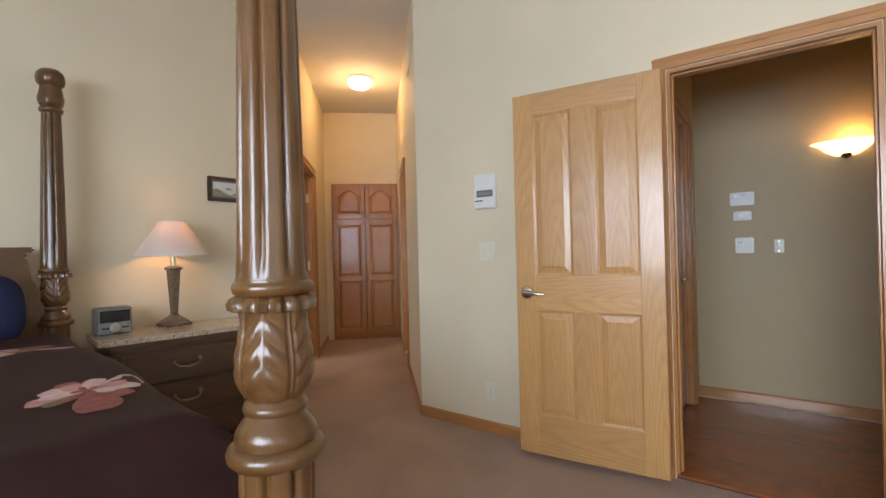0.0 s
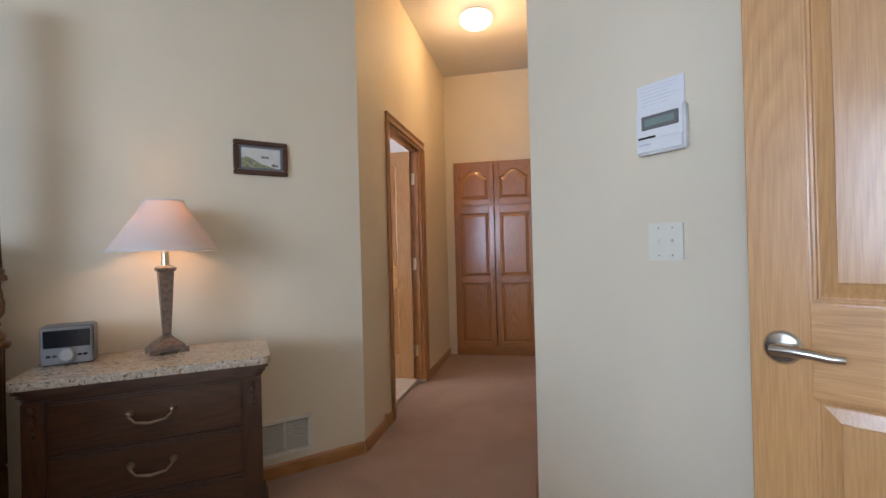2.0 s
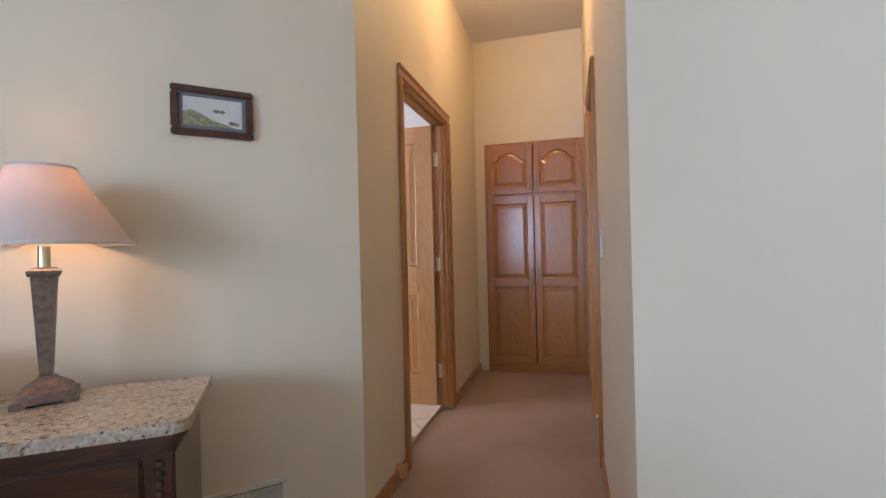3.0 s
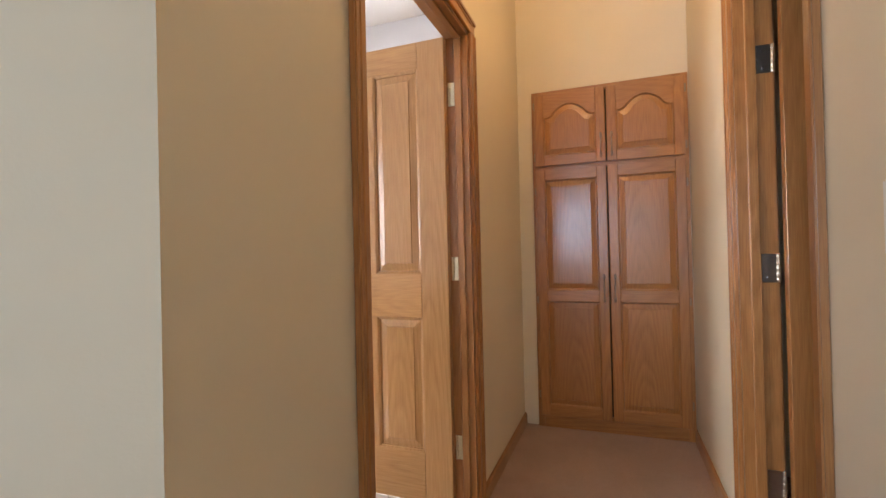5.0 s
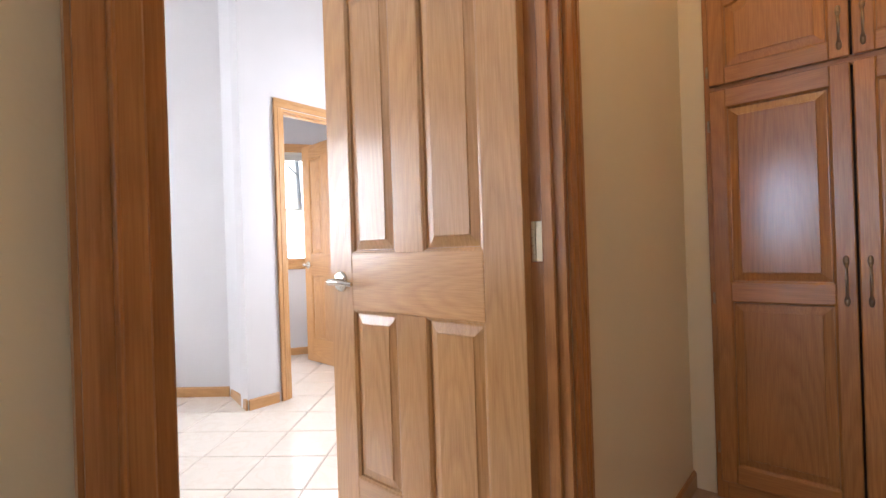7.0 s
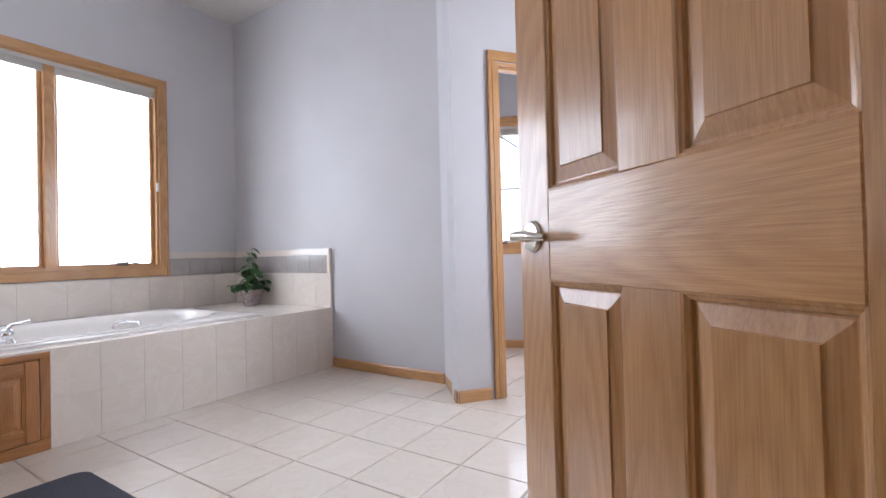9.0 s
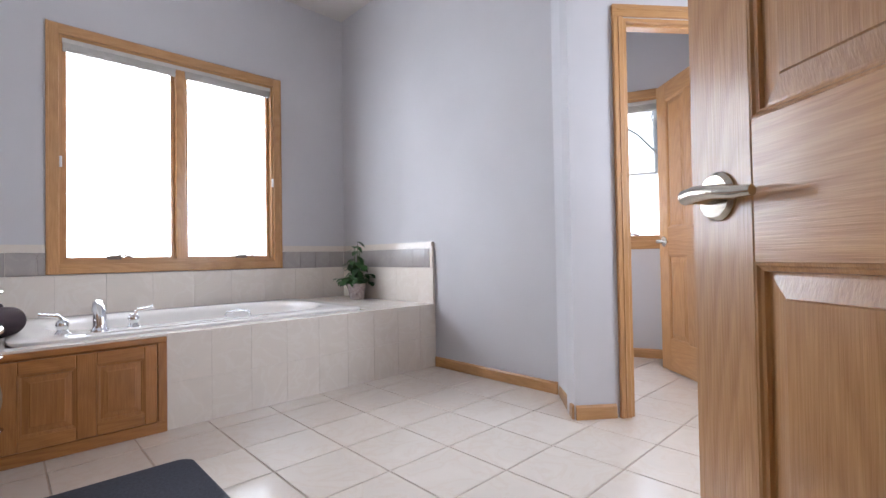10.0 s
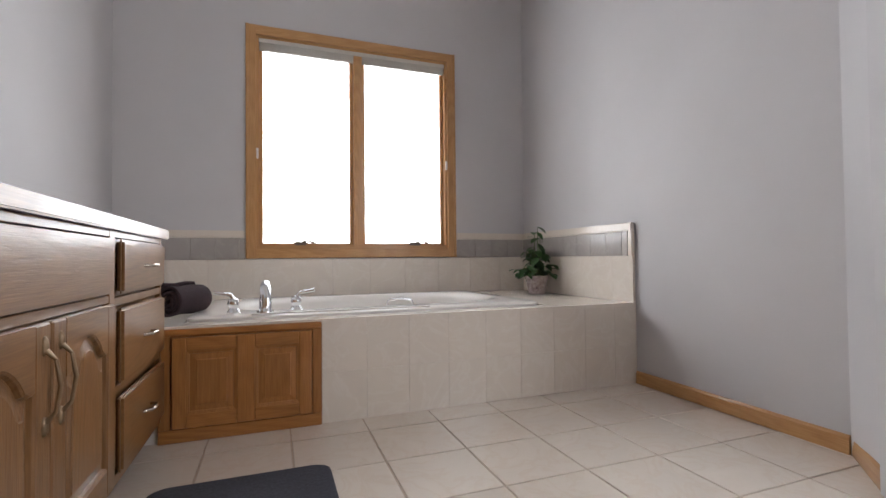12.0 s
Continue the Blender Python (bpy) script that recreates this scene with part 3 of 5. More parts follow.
def cab_door(parent, x0, x1, z0, z1, y, panels, arched=False, mats=None, st=0.062):
    """A frame-and-panel door whose face is at y; panels: (z0, z1) of each opening."""
    mv, mh = mats or (CAB_V, CAB_H)
    d = part("door", B(x0, x0 + st, y, y + 0.022, z0, z1, 0.004), mv, parent)
    part("stile", B(x1 - st, x1, y, y + 0.022, z0, z1, 0.004), mv, d)
    zs = [z0] + [v for p in panels for v in p] + [z1]
    for i in range(0, len(zs), 2):
        last = i == len(zs) - 2
        if last and arched:
            rise = arched
            poly = [(x0 + st, z1), (x1 - st, z1)] + arch(x0 + st, x1 - st, zs[i] - rise, rise)
            part("rail", prism_y(bmesh.new(), poly, y, y + 0.022), mh, d)
        else:
            part("rail", B(x0 + st, x1 - st, y, y + 0.022, zs[i], zs[i + 1], 0.003), mh, d)
    for k, (a, b) in enumerate(panels):
        bm = bmesh.new()
        box(bm, x0 + st - 0.004, x1 - st + 0.004, y + 0.014, y + 0.020, a - 0.004, b + 0.004)
        rise = arched if arched and k == len(panels) - 1 else 0.0
        rows = []
        for ins, yy in ((-0.001, y + 0.0005), (0.004, y + 0.004), (0.007, y + 0.013), (0.011, y + 0.013), (0.040, y + 0.005), (0.042, y + 0.002)):
            xa, xb, za, zb = x0 + st + ins, x1 - st - ins, a + ins, b - ins
            top = arch(xa, xb, zb - rise, rise) if rise else [(xb, zb), (xa, zb)]
            rows.append([bm.verts.new((x, yy, z)) for x, z in [(xa, za), (xb, za)] + top])
        n = len(rows[0])
        for p, q in zip(rows, rows[1:]):
            for i in range(n):
                bm.faces.new((p[i], p[(i + 1) % n], q[(i + 1) % n], q[i]))
        bm.faces.new(rows[-1])
        part("panel", bm, mv, d)
    return d


def cupboard():
    y, x0, x1, zt = 7.238, -0.338, 0.648, 2.318
    z0 = -0.028
    c = thing("cupboard", Matrix(), "tall amber oak built-in linen cupboard, doors closed", "cupboard")
    part("face_stile", B(x0, x0 + 0.045, y, y + 0.024, z0, zt, 0.002), CAB_V, c)
    part("face_stile", B(x1 - 0.045, x1, y, y + 0.024, z0, zt, 0.002), CAB_V, c)
    for a, b in ((z0, 0.075), (1.765, 1.80), (2.285, zt)):
        part("face_rail", B(x0 + 0.045, x1 - 0.045, y + 0.001, y + 0.024, a, b, 0.002), CAB_H, c)
    part("body", B(x0 + 0.02, x1 - 0.02, y + 0.03, y + 0.5, z0, 2.29), DARK, c)
    m = (x0 + x1) / 2
    for a, b, s in ((x0 + 0.022, m - 0.004, 1), (m + 0.004, x1 - 0.022, -1)):
        hx = b - 0.030 if s > 0 else a + 0.030
        d = cab_door(c, a, b, 1.792, 2.296, y - 0.022, [(1.862, 2.215)], 0.085)
        bail_pull(d, hx, y - 0.022, 1.905, 0.115)
        d = cab_door(c, a, b, 0.058, 1.770, y - 0.022, [(0.135, 0.850), (0.932, 1.690)])
        bail_pull(d, hx, y - 0.022, 0.945, 0.135)
        ox = a - 0.006 if s > 0 else b + 0.006
        for z in (0.20, 0.86, 1.62, 1.86, 2.22):
            part("hinge", B(ox - 0.006, ox + 0.006, y - 0.012, y - 0.001, z - 0.025, z + 0.025, 0.003), BRONZE, c)


cupboard()


# ---- bedroom ----
def bed():
    m = Matrix.Translation((0.140, 1.080, -0.028)) @ turn(39.1)
    b = thing("four_poster_bed", m, "carved golden-brown wooden four-poster bed", "bed")
    L, W = 2.62, 1.95

    def flutes(a, z):
        return 1.0 - 0.17 * max(0.0, math.cos(8 * a)) ** 3

    def ruffle(a, z):
        return 1.0 + 0.07 * math.cos(16 * a) + 0.03 * math.cos(37 * a)

    def post(x, y):
        p = part("post", lathe(bmesh.new(), [(0.070, 0.0), (0.072, 0.40), (0.070, 0.44), (0.050, 0.46), (0.050, 0.895)], 8), POST, b, "carved turned bedpost")
        sh = bmesh.new()
        lathe(sh, [(0.068, 0.45), (0.066, 0.66), (0.068, 0.88)], 96, flute=flutes)
        lathe(sh, [(0.066, 1.225), (0.064, 1.245), (0.0625, 1.30), (0.060, 1.42), (0.055, 1.70), (0.050, 1.95), (0.0455, 2.15)], 96, flute=lambda a, z: flutes(a, z) if z > 1.26 else 1.0)
        part("shaft", sh, POST, p, smooth=50)
        for prof, n, fl in (
                ([(0.062, 0.868), (0.080, 0.872), (0.086, 0.880), (0.088, 0.890), (0.085, 0.900), (0.078, 0.906), (0.071, 0.908), (0.074, 0.918), (0.071, 0.932), (0.063, 0.946), (0.055, 0.956), (0.051, 0.964), (0.057, 0.968), (0.059, 0.976), (0.056, 0.984), (0.050, 0.990), (0.048, 1.0)], 40, 0),
                ([(0.060, 1.195), (0.070, 1.200), (0.073, 1.212), (0.070, 1.224), (0.064, 1.230), (0.066, 1.236), (0.063, 1.245)], 40, 0),
                ([(0.046, 2.145), (0.056, 2.155), (0.058, 2.168), (0.050, 2.180)], 32, 0),
                ([(0.060, 1.165), (0.074, 1.168), (0.076, 1.180), (0.070, 1.192), (0.060, 1.198)], 96, ruffle)):
            part("ring", lathe(bmesh.new(), prof, n, flute=fl), POST, p, smooth=50)
        part("finial", lathe(bmesh.new(), [(0.050, 2.300), (0.064, 2.315), (0.068, 2.345), (0.062, 2.375), (0.045, 2.395), (0.02, 2.403)], 32, flute=lambda a, z: 1 + 0.03 * math.cos(12 * a)), POST, p, smooth=50)
        prof = [(0.050, 0.992), (0.056, 1.000), (0.063, 1.012), (0.069, 1.03), (0.071, 1.045), (0.071, 1.06), (0.070, 1.075), (0.068, 1.09), (0.065, 1.108), (0.062, 1.125), (0.061, 1.14), (0.060, 1.15), (0.061, 1.17)]

        def acanthus(a, z):
            k = (a * 4 / math.pi) % 2 - 1          # -1..1 across one leaf of four
            h = (z - 0.992) / 0.18
            stem = math.exp(-(k / 0.09) ** 2)
            fade = max(0.0, 1 - (abs(k) / 0.92) ** 4) * (1 - math.exp(-(k / 0.16) ** 2))
            lobes = abs(math.sin(13 * h + 3.4 * abs(k))) ** 0.7 - 0.55
            edge = math.exp(-((abs(k) - 0.90) / 0.07) ** 2)
            return 0.97 + 0.03 * stem + 0.105 * lobes * fade - 0.05 * edge
        part("carved_vase", lathe(bmesh.new(), [(np.interp(z, [q[1] for q in prof], [q[0] for q in prof]), z) for z in np.linspace(0.992, 1.17, 72).tolist()], 144, flute=acanthus), POST, p, "acanthus carved vase", 60)
        part("carved_capital", lathe(bmesh.new(), [(0.044, 2.178), (0.058, 2.20), (0.060, 2.23), (0.054, 2.27), (0.050, 2.303)], 72, flute=lambda a, z: 1.0 + 0.05 * math.sin(6 * a + 60 * abs(z - 2.2))), POST, p, "leaf carved capital", 60)
        for o in (p, *p.children):
            for v in o.data.vertices:
                if 0.5 < v.co.z < 1.29:
                    v.co.z = 1.242 + (v.co.z - 1.212) * (0.935 if v.co.z < 1.212 else 0.62)
                v.co.x += x
                v.co.y += y
    for x in (0, -W):
        for y in (0, L):
            post(x, y)
    # headboard
    half = [(-0.03, 0.55), (-0.03, 1.10), (-0.07, 1.13), (-0.10, 1.20), (-0.115, 1.30), (-0.13, 1.32)]
    poly = half + [(-W - x, z) for x, z in half[::-1]]
    part("headboard", prism_y(bmesh.new(), poly, L - 0.025, L + 0.025), POST, b)
    bm = bmesh.new()
    box(bm, -W + 0.12, -0.12, L - 0.045, L + 0.045, 1.315, 1.345, 0.008, 2)
    box(bm, -W + 0.09, -0.09, L - 0.065, L + 0.065, 1.345, 1.375, 0.01, 2)
    part("cornice", bm, POST, b)
    part("footboard", B(-W + 0.05, -0.05, -0.02, 0.02, 0.30, 0.62, 0.01), POST, b)
    for x in (-0.06, -W + 0.02):
        part("side_rail", B(x, x + 0.04, 0.05, L - 0.05, 0.28, 0.48, 0.006), POST, b)
    # mattress and box spring
    part("box_spring", B(-W + 0.10, -0.10, 0.10, L - 0.06, 0.46, 0.62, 0.03, 2), plain("beige_ticking", (0.42, 0.37, 0.28), 0.9), b)
    part("mattress", B(-W + 0.08, -0.08, 0.36, L - 0.06, 0.62, 0.86, 0.06, 3), PAPER, b)

    def top(u, v):
        """The quilt's surface; u across in -1..1, v along in 0..1."""
        s = 1.0 if u > 0 else -1.0
        a = abs(u)
        half_w = W / 2 + 0.02
        if a < 0.62:
            x, z = half_w * a / 0.62 * 0.90, 0.955
        else:
            k = (a - 0.62) / 0.38
            ang = min(1.0, k / 0.5) * math.pi / 2
            x = half_w * 0.90 + math.sin(ang) * half_w * 0.11
            z = 0.955 - 0.12 * (1 - math.cos(ang))
            if k > 0.5:
                z -= (k - 0.5) / 0.5 * 0.52
                x += 0.03 * math.sin((k - 0.5) * 5)
        y = -0.02 + v * (L - 0.42)
        if v < 0.16:
            q = (0.16 - v) / 0.16
            z = min(z, 0.955 - 0.55 * q ** 2.2) if a < 0.97 else z
            y = 0.05 + 0.30 * v / 0.16 * 0.9
            if q > 0.9:
                z -= 0.05
        z += 0.014 * noise.noise((3.1 * s * x, 2.3 * y, 1.7)) + 0.012 * math.sin(y * 5.1 + x * 2)
        if a > 0.8:
            x += 0.018 * math.sin(y * 17 + 3 * noise.noise((y * 3, 0, 0)))
        z -= 0.045 * max(0, v - 0.55)
        return Vector((-W / 2 + s * x, y, z))
    q = thing("quilt", m, "dark brown satin quilt with red and pink flowers", "quilt")
    bm = bmesh.new()
    NU, NV = 72, 60
    g = [[bm.verts.new(top(-1 + 2 * i / NU, j / NV)) for i in range(NU + 1)] for j in range(NV + 1)]
    for j in range(NV):
        for i in range(NU):
            bm.faces.new((g[j][i], g[j][i + 1], g[j + 1][i + 1], g[j + 1][i]))
    part("cover", bm, QUILT, q, smooth=80)
    rnd = random.Random(5)
    for u, v, size, spin in ((0.56, 0.34, 1.0, 0.3), (0.50, 0.76, 1.0, 1.4), (0.30, 0.97, 0.9, 2.2), (0.05, 0.50, 1.0, 0.9), (-0.15, 0.80, 1.0, 2.9), (-0.5, 0.45, 1.0, 2.0), (0.88, 0.60, 0.7, 1.0), (0.80, 0.93, 0.5, 1.0), (-0.1, 0.22, 0.8, 0.2)):
        for k in range(21):
            ringk = 0 if k < 9 else 1 if k < 16 else 2
            a = spin + k * 2 * math.pi / (9, 7, 5)[ringk] + rnd.uniform(-0.22, 0.22)
            ln = size * (rnd.uniform(0.110, 0.215), rnd.uniform(0.075, 0.105), rnd.uniform(0.030, 0.045))[ringk]
            wide = rnd.uniform(0.17, 0.27)
            bm = bmesh.new()
            vs = []
            for t in range(18):
                w = 2 * math.pi * t / 18
                du = 0.52 * ln + 0.5 * ln * math.cos(w) * (1 - 0.10 * math.cos(w) ** 6) + 0.03 * ln * math.sin(5 * w)
                dw = wide * ln * math.sin(w) * (1 + 0.42 * math.cos(w))
                px, py = du * math.cos(a) - dw * math.sin(a), du * math.sin(a) + dw * math.cos(a)
                p = top(u + px / (W / 2) * 0.62 / 0.9, v + 1.15 * py / (L - 0.42))
                vs.append(bm.verts.new(p + Vector((0, 0, 0.0012 + 0.0002 * k))))
            c = bm.verts.new(sum((x.co for x in vs), Vector()) / 18 + Vector((0, 0, 0.001)))
            for t in range(18):
                bm.faces.new((vs[t], vs[(t + 1) % 18], c))
            shade = PETAL_G if ringk == 0 and k % 7 == 5 else (PETAL_R, PETAL_P, PETAL_P, PETAL_R, PETAL_M)[(k * 3 + int(spin * 7)) % 5] if ringk < 2 else PETAL_R
            part("flower_print", bm, shade, q)
    for px, pm, lab in ((-0.50, BLUE_CLOTH, "navy blue pillow against the headboard"), (-1.45, BLUE_CLOTH, "navy blue pillow against the headboard")):
        bm = bmesh.new()
        bmesh.ops.create_uvsphere(bm, u_segments=28, v_segments=16, radius=1.0)
        for v in bm.verts:
            x, y, z = v.co
            f = lambda c: math.copysign(abs(c) ** 0.55, c)
            v.co = Vector((f(x) * 0.36, y * 0.10, f(z) * 0.20))
            v.co += 0.012 * noise.noise_vector(v.co * 6)
        single("pillow", bm, pm, m @ pose(px, L - 0.22, 1.05, -18, 0, 0), lab, "pillow", "bed pillows", smooth=80)


bed()


def rounded_rect(x0, x1, y0, y1, r, n=5, front_only=False):
    out = []
    for cx, cy, a0, rr in ((x1 - r, y0 + r, -90, r), (x1 - r, y1 - r, 0, r), (x0 + r, y1 - r, 90, r), (x0 + r, y0 + r, 180, r)):
        if front_only and cy > (y0 + y1) / 2:
            out.append((x1 if a0 == 0 else x0, y1))
            continue
        for i in range(n + 1):
            a = radians(a0 + 90 * i / n)
            out.append((cx + rr * math.cos(a), cy + rr * math.sin(a)))
    return out


NS = Matrix.Translation((-0.847, 3.24, -0.028)) @ turn(35.5)


def nightstand():
    s = thing("nightstand", NS, "dark brown wooden three-drawer nightstand with a granite top", "nightstand")
    w, dp, h = 0.455, 0.48, 0.835
    part("granite_top", prism(bmesh.new(), rounded_rect(-w, w, 0, dp, 0.05, front_only=True), h - 0.032, h), GRANITE, s, "beige speckled granite top")
    bm = bmesh.new()
    for k, (ins, a, b) in enumerate(((0.008, h - 0.05, h - 0.033), (0.020, h - 0.068, h - 0.05), (0.030, h - 0.085, h - 0.068))):
        prism(bm, rounded_rect(-w + ins, w - ins, ins, dp, 0.045, front_only=True), a, b)
    part("moulding", bm, WALNUT_H, s)
    part("body", B(-w + 0.055, w - 0.055, 0.055, dp, 0.10, h - 0.085), WALNUT_V, s)
    part("side_panel", B(-w + 0.042, -w + 0.055, 0.09, dp, 0.10, h - 0.085), WALNUT_V, s)
    part("side_panel", B(w - 0.055, w - 0.042, 0.09, dp, 0.10, h - 0.085), WALNUT_V, s)
    for sx in (-1, 1):
        cx = sx * (w - 0.075)
        bm = bmesh.new()
        box(bm, cx - 0.036, cx + 0.036, 0.036, 0.10, 0.10, h - 0.085, 0.006, 2)
        box(bm, cx - 0.024, cx + 0.024, 0.030, 0.05, 0.16, h - 0.22, 0.008, 2)
        for k in range(5):
            lathe(bm, [(0.0, 0), (0.013 - 0.001 * k, 0.002), (0.008, 0.012), (0.0005, 0.014)], 10, m=Matrix.Translation((cx, 0.036, h - 0.115 - 0.026 * k)) @ Matrix.Rotation(radians(90), 4, "X"))
        part("pilaster", bm, WALNUT_V, s, "carved corner pilaster", 40)
    z = h - 0.100
    for k, hh in enumerate((0.205, 0.195, 0.195)):
        d = part("drawer", B(-w + 0.118, w - 0.118, 0.040, 0.07, z - hh + 0.012, z, 0.007, 2), WALNUT_H, s)
        zc = z - hh / 2 + 0.01
        bm = bmesh.new()
        pts = [(-0.075, 0.03, zc + 0.015), (-0.072, 0.010, zc + 0.008), (-0.052, 0.0, zc - 0.012), (0, -0.004, zc - 0.020), (0.052, 0.0, zc - 0.012), (0.072, 0.010, zc + 0.008), (0.075, 0.03, zc + 0.015)]
        tube(bm, pts, [0.006, 0.006, 0.005, 0.0065, 0.005, 0.006, 0.006], 8)
        for sx in (-0.075, 0.075):
            lathe(bm, [(0.016, 0), (0.014, 0.005), (0.008, 0.016), (0.010, 0.022), (0.002, 0.027)], 12, m=Matrix.Translation((sx, 0.040, zc + 0.016)) @ Matrix.Rotation(radians(90), 4, "X"))
        part("pull", bm, BRONZE, d, "antique bronze bail pull", 50)
        part("bead", B(-w + 0.112, w - 0.112, 0.046, 0.058, z - hh - 0.001, z - hh + 0.007, 0.002), WALNUT_H, s)
        z -= hh + 0.008
    bm = bmesh.new()
    for ins, a, b in ((0.030, 0.085, 0.105), (0.016, 0.050, 0.085), (0.008, 0.035, 0.052)):
        prism(bm, rounded_rect(-w + ins, w - ins, ins, dp, 0.05, front_only=True), a, b)
    part("plinth", bm, WALNUT_H, s)
    for x in (-w + 0.09, w - 0.09):
        for y in (0.09, dp - 0.08):
            part("foot", B(x - 0.075, x + 0.075, y - 0.07, y + 0.07, 0, 0.04, 0.012, 2), WALNUT_H, s)


nightstand()
TOPZ = 0.807


def table_lamp():
    m = Matrix.Translation((-1.055, 3.555, TOPZ)) @ turn(52)
    s = thing("table_lamp", m, "lit bronze table lamp with a white cone shade on the nightstand", "lamp")
    bm = bmesh.new()

    def sq(rows):
        rs = [[bm.verts.new((sx * r, sy * r, z)) for sx, sy in ((-1, -1), (1, -1), (1, 1), (-1, 1))] for r, z in rows]
        for a, b in zip(rs, rs[1:]):
            for i in range(4):
                bm.faces.new((a[i], a[(i + 1) % 4], b[(i + 1) % 4], b[i]))
        bm.faces.new(rs[0][::-1])
        bm.faces.new(rs[-1])
    sq([(0.078, 0.008), (0.078, 0.020), (0.066, 0.024), (0.064, 0.034), (0.050, 0.046), (0.030, 0.062), (0.020, 0.075)])
    for x in (-0.06, 0.06):
        for y in (-0.06, 0.06):
            box(bm, x - 0.018, x + 0.018, y - 0.018, y + 0.018, 0, 0.01)
    part("base", bm, PEWTER, s)
    bm = bmesh.new()
    sq([(0.016, 0.072), (0.031, 0.375), (0.028, 0.378)])
    sq([(0.036, 0.378), (0.040, 0.388), (0.040, 0.396), (0.030, 0.402), (0.022, 0.406)])
    part("stem", bm, PEWTER, s)
    part("socket", lathe(bmesh.new(), [(0.016, 0.404), (0.016, 0.47)], 14), BRASS, s, smooth=40)
    bm = bmesh.new()
    out = [(0.232, 0.475), (0.160, 0.585), (0.106, 0.665), (0.082, 0.712)]
    lathe(bm, out + [(r - 0.003, z) for r, z in out[::-1]], 40, cap=False)
    part("shade", bm, SHADE, s, "white fabric cone shade", 60)
    bm = bmesh.new()
    for r, z in ((0.233, 0.476), (0.083, 0.711)):
        lathe(bm, [(r - 0.003, z - 0.004), (r + 0.001, z - 0.004), (r + 0.001, z + 0.004), (r - 0.003, z + 0.004), (r - 0.003, z - 0.004)], 40, cap=False)
    part("shade_trim", bm, SHADE_B, s)


table_lamp()


def radio():
    m = Matrix.Translation((-1.275, 3.262, TOPZ)) @ turn(42) @ Matrix.Scale(0.93, 4)
    s = thing("clock_radio", m, "small grey clock radio with a black display on the nightstand", "radio")
    part("case", B(-0.098, 0.098, 0, 0.13, 0.004, 0.178, 0.008, 2), GREY_PL, s)
    part("front", B(-0.094, 0.094, -0.006, 0.002, 0.008, 0.172, 0.006, 2), plain("silver_plastic", (0.20, 0.19, 0.18), 0.3), s, "silver front")
    part("display", B(-0.084, 0.084, -0.010, -0.004, 0.082, 0.160, 0.002), DARK_PL, s, "glossy black display")
    part("dial", lathe(bmesh.new(), [(0.030, 0), (0.029, 0.010), (0.022, 0.016)], 28, m=Matrix.Translation((0.0, -0.006, 0.046)) @ Matrix.Rotation(radians(90), 4, "X")), plain("steel_dial", (0.42, 0.41, 0.40), 0.3, 0.6), s, "round silver dial", 40)
    for x in (-0.066, -0.044, 0.046, 0.066):
        part("button", B(x - 0.008, x + 0.008, -0.010, -0.004, 0.040, 0.050, 0.002), DARK_PL, s)
    for x in (-0.08, 0.08):
        part("foot", B(x - 0.012, x + 0.012, 0.02, 0.11, 0, 0.006), DARK_PL, s)


radio()


def picture():
    s0, s1, z0, z1, y = 2.105, 2.398, 1.703, 1.897, 3.463
    p = thing("framed_picture", FL @ Matrix.Translation(((s0 + s1) / 2, y, (z0 + z1) / 2)), "small landscape painting in a dark wooden frame on the wall", "picture")
    w, h, f = (s1 - s0) / 2, (z1 - z0) / 2, 0.028
    wood = plain("dark_cherry", (0.075, 0.028, 0.016), 0.3, vary=0.25)
    for a in ((-w, w, h - f, h), (-w, w, -h, -h + f), (-w, -w + f, -h + f, h - f), (w - f, w, -h + f, h - f)):
        part("frame_bar", B(a[0], a[1], -0.020, 0.0, a[2], a[3], 0.005, 2), wood, p)
    part("mat_board", B(-w + f, w - f, -0.008, -0.004, -h + f, h - f), plain("slate_mat", (0.16, 0.17, 0.18), 0.8), p, "slate blue mat")
    q = 0.042
    part("canvas", B(-w + q, w - q, -0.010, -0.0085, -h + q, h - q), plain("pale_wash", (0.62, 0.60, 0.54), 0.7, vary=0.1, scale=20), p, "pale watercolour sheet")
    ol, gr = plain("olive_wash", (0.27, 0.27, 0.15), 0.8, vary=0.5, scale=70), plain("grey_wash", (0.22, 0.20, 0.17), 0.8, vary=0.4, scale=70)
    hill = [(-w + q, -h + q), (w - q - 0.02, -h + q), (w - q - 0.06, -h + q + 0.012), (0.01, -h + q + 0.020), (-0.04, -h + q + 0.045), (-0.075, -h + q + 0.062), (-w + q, -h + q + 0.05)]
    part("painted_hill", prism_y(bmesh.new(), hill, -0.0108, -0.010), ol, p)
    rnd = random.Random(2)
    for cx, cz, r in ((0.012, 0.006, 0.010), (0.032, 0.006, 0.009), (0.066, -0.036, 0.011), (0.085, -0.038, 0.009), (-0.06, -0.02, 0.012)):
        part("painted_tree", prism_y(bmesh.new(), [(cx + r * (1 + 0.3 * rnd.random()) * math.cos(k * 0.7), cz + r * 0.8 * math.sin(k * 0.7)) for k in range(9)], -0.0114, -0.0108), gr, p)
    part("hook", lathe(bmesh.new(), [(0.004, 0), (0.004, 0.012)], 8, c=(0, -0.006, h)), BRASS, p)


picture()


